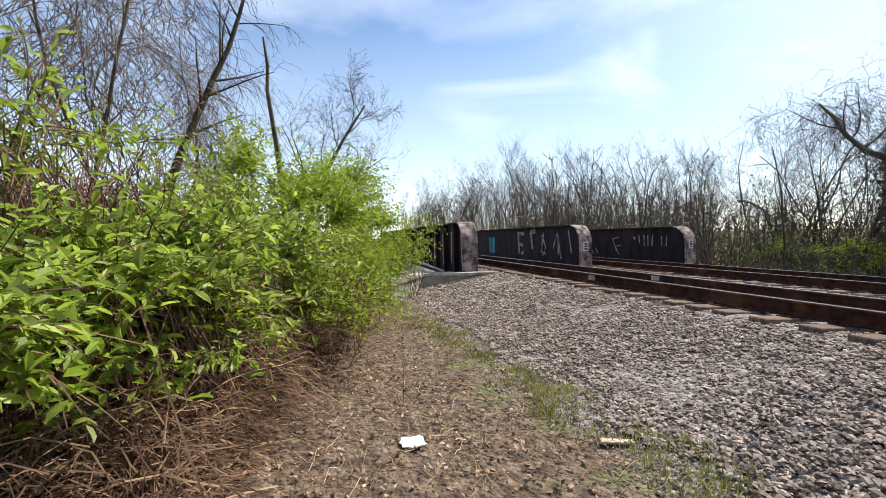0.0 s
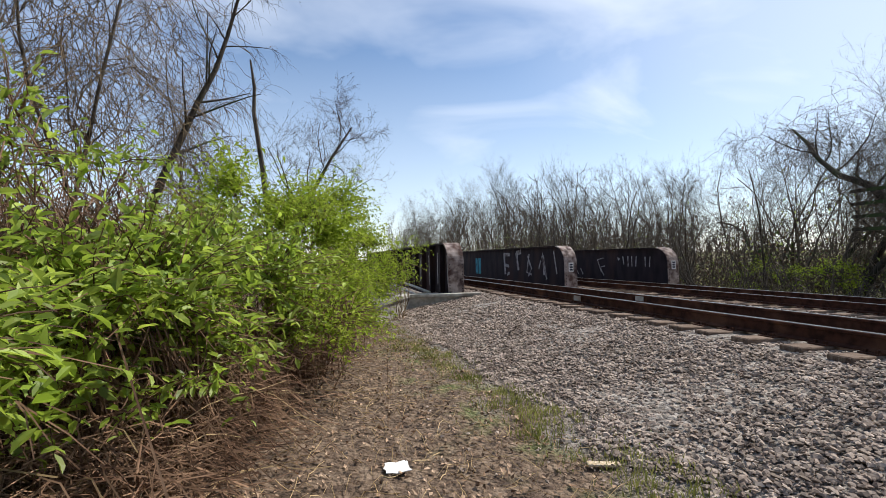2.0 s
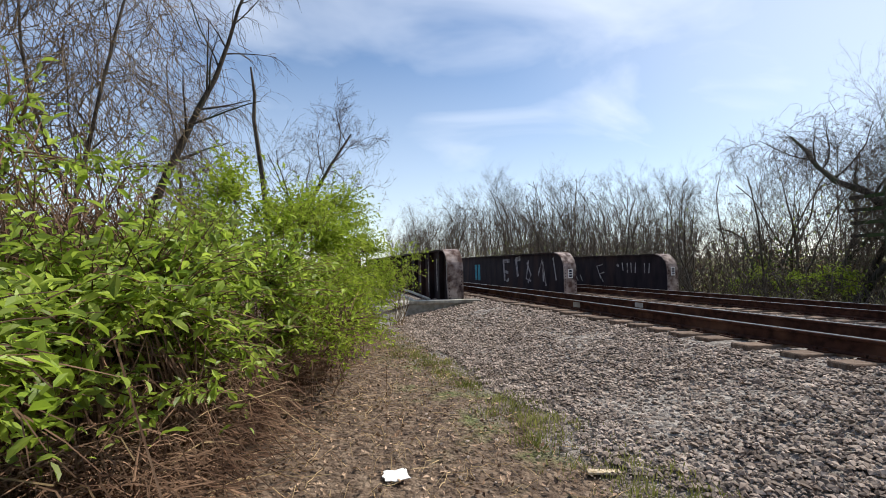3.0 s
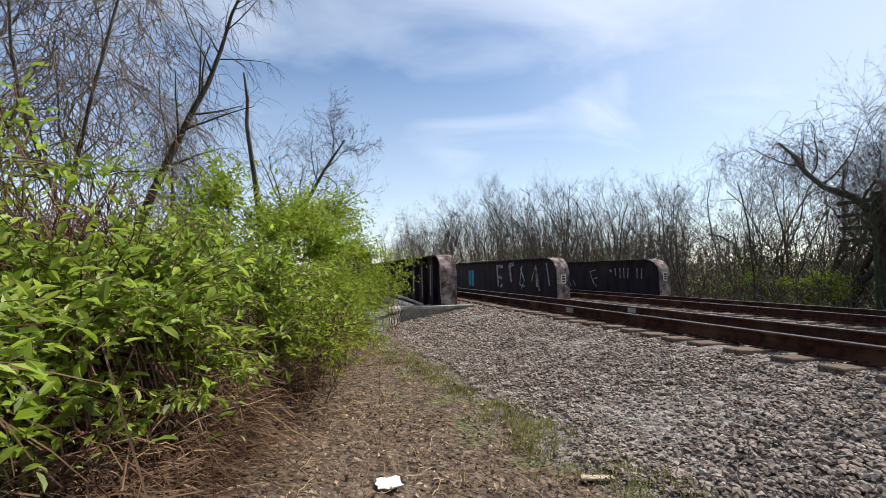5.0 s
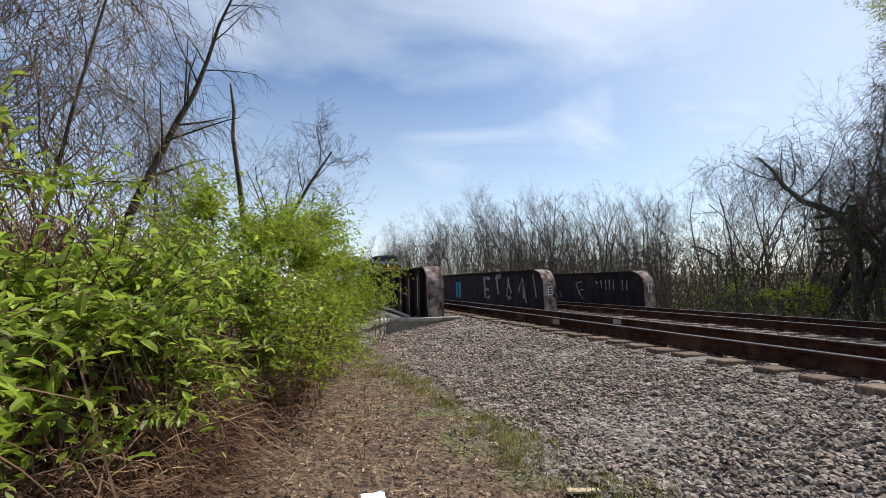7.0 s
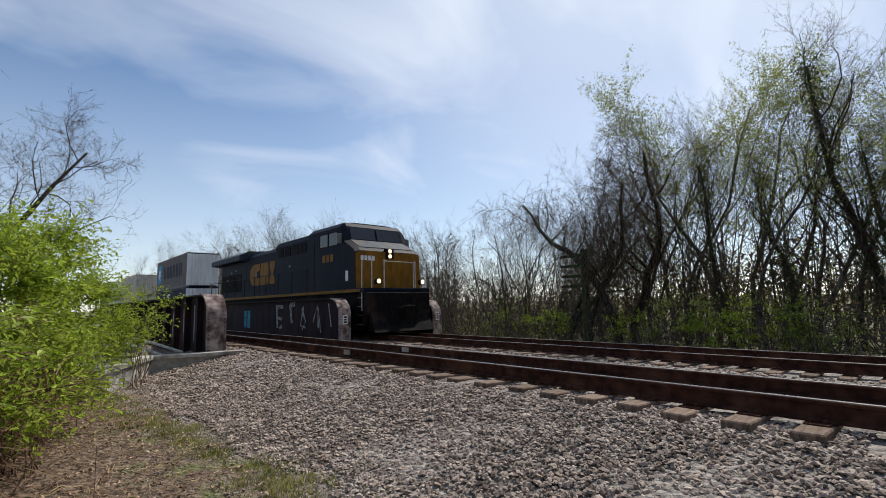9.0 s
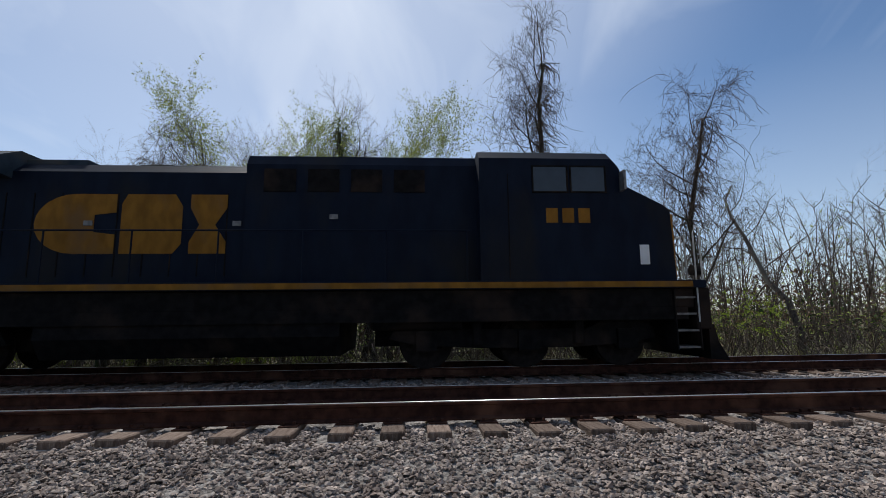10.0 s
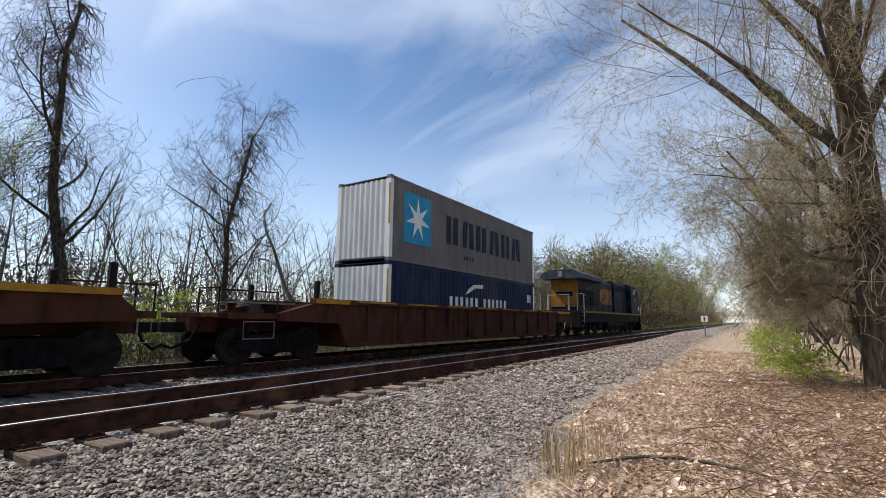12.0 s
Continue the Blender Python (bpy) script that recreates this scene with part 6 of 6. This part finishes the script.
def blades(name, label, seed, n, where, mat, height, category, lean=0.35):
    r = random.Random(seed)
    v, f = [], []
    for _ in range(n):
        x, y = where(r)
        g = ground_z(x, y)
        h = height * r.uniform(0.4, 1.15)
        a, w = r.uniform(0, 6.28), r.uniform(0.0025, 0.005) * (1 + height)
        c, s = math.cos(a), math.sin(a)
        dx, dy = r.gauss(0, lean) * h, r.gauss(0, lean) * h
        k = len(v)
        v += [(x - w * c, y - w * s, g), (x + w * c, y + w * s, g), (x + dx * 0.4 + w * c * 0.8, y + dy * 0.4 + w * s * 0.8, g + h * 0.6), (x + dx * 0.4 - w * c * 0.8, y + dy * 0.4 - w * s * 0.8, g + h * 0.6), (x + dx, y + dy, g + h * 0.93)]
        f += [(k, k + 1, k + 2, k + 3), (k + 3, k + 2, k + 4)]
    tagged(new(name, raw_mesh(name, v, f, mat)), label, category, kind="stuff")


def undergrowth():
    rng = random.Random(77)
    big, small = M["leaf"], M["leaf_small"]
    shrub(1, -2.5, -1.85, 1.0, 0.9, 1.42, 0.95, 3600, 0.085, big, "leafy bush with large drooping green leaves", stems=10, hem=0.85)
    shrub(2, -3.7, -1.2, 1.15, 0.85, 1.5, 0.75, 7600, 0.088, big, "broad bush of bright green drooping leaves over brambles", stems=12, hem=0.62)
    shrub(3, -5.5, -1.0, 1.25, 1.05, 1.75, 0.5, 9500, 0.085, big, "dense bright green bush beside the path", stems=16, hem=0.4)
    shrub(4, -7.9, -0.6, 1.6, 1.4, 3.05, 0.4, 14500, 0.08, small, "tall fresh green bush beside the path", stems=40)
    shrub(5, -10.2, 0.0, 1.7, 1.5, 3.1, 0.3, 14500, 0.085, small, "rounded fresh green bush near the bridge", stems=60)
    shrub(6, -12.2, 0.75, 1.4, 1.2, 2.3, 0.25, 11000, 0.085, small, "green bush reaching over the bridge wing wall", stems=50)
    shrub(12, -8.9, 0.55, 1.2, 0.6, 1.3, 0.15, 3600, 0.075, small, "low leafy shrub at the edge of the path", stems=30)
    shrub(7, -6.4, 0.05, 1.2, 0.5, 1.15, 0.2, 3200, 0.06, small, "low yellow green shrub at the path's edge", stems=30)
    shrub(9, -3.5, -1.62, 0.26, 0.26, 2.65, 1.8, 420, 0.085, big, "tall leafy shoot above the bush", stems=20)
    shrub(10, -12.0, 2.05, 1.0, 0.5, 1.8, 0.95, 2200, 0.075, small, "leafy green branch hanging by the girder", stems=20)
    shrub(11, -5.0, -1.75, 0.8, 0.5, 2.45, 2.25, 230, 0.08, big, "leafy arching branches over the brown thicket", stems=30)
    shrub(13, -3.6, -1.0, 0.9, 0.4, 0.95, 0.5, 420, 0.085, big, "low leaf sprays hanging over the brambles", stems=8, hem=0.5)
    # green shrubs down the line and under the far trees
    for i, (x, y, s) in enumerate(((14.6, -0.95, 0.8), (16.5, -0.65, 1.05), (19.5, -0.6, 1.15), (23.5, -0.6, 1.1), (28, -0.5, 1.1), (34, -0.5, 1.1), (42, -0.6, 1.2), (10.8, -2.6, 0.45))):
        shrub(20 + i, x, y, 1.0 * s, 0.7 * s, 1.15 * s + ground_z(x, y), 0.1, 1500, 0.075, small, "low bright green bush at the foot of the tree row", stems=20)
    for i, (az, d, s) in enumerate(((22, 19, 1.1), (18.5, 18, 0.8), (14.5, 18.2, 1.0), (10.5, 18, 0.8), (-16, 18.6, 1.2), (-22.5, 20, 1.3), (-26.5, 20, 1.5), (-29, 21, 1.5), (-35.5, 23, 1.5), (-8, 19, 0.8), (36, 22, 0.8), (41, 26, 0.9), (-50, 32, 1.6), (-62, 42, 1.8), (-70, 55, 1.8), (-75, 70, 2.0), (27, 20, 0.7))):
        x, y = polar(az, d)
        shrub(40 + i, x, y, 1.3 * s, 0.9 * s, ground_z(x, y) + 1.9 * s, ground_z(x, y) + 0.1, 1500, 0.10, small if i % 3 else M["bud"], "green shrub under the trees beyond the track", stems=24)
    edge = lambda r: (lambda f, d: (-1.2 - 13.0 * f, -0.75 + 2.0 * f + 0.6 * math.sin(3 * f) - d))(r.random() ** 1.3, abs(r.gauss(0, 1.0)) + 0.45)
    arcs("bramble_stems", "tangle of dead reddish bramble stems under the bush", 5, 8500, edge, M["bramble"], 0.55, 0.003, 0.22, heap=0.75)
    arcs("bramble_stems", "red-brown dead brambles at the bush's foot", 25, 5200, lambda r: (lambda x: (x, -0.62 - 0.12 * (x + 3.5) - abs(r.gauss(0, 0.8))))(r.uniform(-5.0, -0.9)), M["bramble"], 0.45, 0.0028, 0.2, heap=0.7)
    arcs("bramble_stems", "pale dead canes lying over the brambles", 6, 220, edge, M["straw"], 0.9, 0.0038, 0.2, heap=0.95)
    arcs("bramble_stems", "grey thicket of bare stems behind the bush", 8, 1500, lambda r: (r.uniform(-11, -3), r.uniform(-5.2, -2.2)), M["bramble"], 2.0, 0.005, 2.6)
    arcs("bramble_stems", "brown dead thicket rising out of the bush", 28, 3600, lambda r: (r.uniform(-6.8, -3.4), r.uniform(-3.2, -1.6)), M["bramble"], 1.2, 0.0035, 2.7)
    path = lambda r: (r.uniform(-13, 1.5), r.uniform(-0.9, 1.9))
    flat_bits("leaf_litter", "brown leaf crumbs strewn on the soil path", 7, 10000, path, M["crumb"], 0.04, "dead leaves")
    arcs("twig_litter", "dry grass stems and twigs on the path", 9, 1500, path, M["straw"], 0.3, 0.0022, 0.03)
    right = lambda r: (lambda x: (x, r.uniform(-5, 1.65 + 1.0 * smooth(4, 8.5, x))))(3 + 24 * r.random() ** 1.7)
    flat_bits("leaf_litter", "thick carpet of tan dead leaves on the verge", 12, 26000, right, M["litter"], 0.085, "dead leaves")
    flat_bits("leaf_litter", "small broken dead leaves on the verge", 31, 22000, lambda r: (lambda x: (x, r.uniform(-3.5, 1.6 + 1.0 * smooth(4, 8.5, x))))(3 + 12 * r.random() ** 1.4), M["litter"], 0.045, "dead leaves", 0.02)
    arcs("dead_grass_stems", "flattened straw and dead stems on the verge", 13, 5200, right, M["straw"], 0.6, 0.003, 0.14)
    arcs("bramble_stems", "low heap of dead brambles on the verge", 14, 2200, lambda r: (r.uniform(4, 17), r.uniform(-4.5, 0.9)), M["bramble"], 0.9, 0.0035, 0.32)
    band = lambda r: (lambda x: (x, 2.45 + 0.108 * x + r.gauss(0, 0.22)))(r.uniform(-13.5, -2.2))
    clump_at = [(lambda x: (x, 2.45 + 0.108 * x + rng.gauss(0, 0.17)))(rng.uniform(-13, -2.4)) for _ in range(110)]
    tuft = lambda r: (lambda c: (c[0] + r.gauss(0, 0.07), c[1] + r.gauss(0, 0.07)))(r.choice(clump_at))
    blades("grass_tufts", "short yellow green grass along the gravel edge", 15, 4600, tuft, M["grass"], 0.075, "grass")
    blades("grass_tufts", "thin young grass between path and gravel", 16, 2200, band, M["grass"], 0.055, "grass")
    dry = [(5.35, 1.95), (5.2, 1.85), (5.5, 1.8), (5.9, 1.7), (5.0, 1.95), (6.0, 1.95)]
    blades("dry_grass_tuft", "upright tuft of tan dry grass by the gravel", 17, 130, lambda r: (lambda c: (c[0] + r.gauss(0, 0.16), c[1] + r.gauss(0, 0.13)))(r.choice(dry)), M["straw"], 0.55, "dry grass", 0.14)
    # brush along the foot of the wood beyond the far track
    foot = lambda r: (r.uniform(-40, 60), 16.2 + abs(r.gauss(0, 3.2)))
    arcs("brush", "brown brush and saplings at the foot of the wood", 18, 4200, foot, M["twig"], 1.8, 0.010, 1.9)
    blades("weeds", "green weeds at the foot of the wood", 19, 9000, lambda r: (r.uniform(-45, 70), 14.6 + abs(r.gauss(0, 2.6))), M["grass"], 0.55, "weeds", 0.3)


trees()
undergrowth()
ballast()


# ---------------------------------------------------------------- small things
def small_things():
    pp = Build()
    r = random.Random(3)
    n = 5
    for i in range(n):
        for j in range(n):
            pp.v.append((-3.63 + (i / (n - 1) - 0.5) * 0.17 + r.gauss(0, 0.006), 0.60 + (j / (n - 1) - 0.5) * 0.17 + r.gauss(0, 0.006), 0.035 + 0.010 * r.random() + 0.004 * (j % 2)))
    pp.f = [(i * n + j, i * n + j + 1, (i + 1) * n + j + 1, (i + 1) * n + j) for i in range(n - 1) for j in range(n - 1)]
    sheet = tagged(new("paper_scrap", pp.mesh("paper_scrap", M["paper"])), "crumpled white paper scrap on the soil path", "paper")
    md = sheet.modifiers.new("thickness", "SOLIDIFY")
    md.thickness = 0.006
    wd = thing("wood_splinter", "pale splintered board lying in the grass edge", "wood")
    part("board", Build().prism([(-3.30, 1.90), (-3.24, 1.88), (-3.17, 2.06), (-3.22, 2.12), (-3.25, 2.05)], "z", 0.03, 0.05), M["wood"], wd, bevel=0.008)
    ln = thing("dead_weed_stalk", "thin dead weed stalk standing on the path", "weed")
    part("stalk", Build().tube([(-4.5, 0.66, 0), (-4.5, 0.665, 0.35), (-4.48, 0.66, 0.62)], [0.004, 0.003, 0.002], 4), M["bramble"], ln)
    sg = thing("trackside_sign", "small white trackside marker on a thin post", "sign")
    part("post", Build().tube([(40.0, 3.0, 0.1), (40.0, 3.0, 1.95)], 0.045, 6), M["steel"], sg)
    part("plate", Build().box(39.96, 39.98, 2.78, 3.22, 1.55, 1.98), M["sign"], sg)
    part("bar", Build().box(39.945, 39.958, 2.95, 3.05, 1.62, 1.9), M["mark_navy"], sg)
    br = thing("fallen_branch", "crooked dark fallen branch on the dead leaves", "branch")
    part("branch", Build().tube([(5.6, 1.75, 0.06), (5.9, 1.45, 0.09), (6.2, 1.30, 0.06), (6.3, 0.95, 0.08), (6.35, 0.6, 0.06), (6.2, 0.25, 0.08), (6.1, 0.05, 0.06)], [0.012, 0.02, 0.02, 0.022, 0.02, 0.015, 0.01], 6), M["bark"], br)
    for x, y, s in ((15.5, 0.35, 0.30), (16.4, 0.15, 0.25), (11.0, 1.9, 0.14), (14.6, 0.75, 0.18)):
        tr = Build()
        k = 4
        for i in range(k):
            for j in range(k):
                tr.v.append((x + (i / (k - 1) - 0.5) * s + r.gauss(0, 0.02), y + (j / (k - 1) - 0.5) * s + r.gauss(0, 0.02), ground_z(x, y) + 0.06 + 0.05 * r.random()))
        tr.f = [(i * k + j, i * k + j + 1, (i + 1) * k + j + 1, (i + 1) * k + j) for i in range(k - 1) for j in range(k - 1)]
        o = tagged(new("plastic_litter", tr.mesh("plastic_litter", M["trash"])), "pale scrap of plastic litter on the dead leaves", "litter")
        o.modifiers.new("thickness", "SOLIDIFY").thickness = 0.01


small_things()


motions()
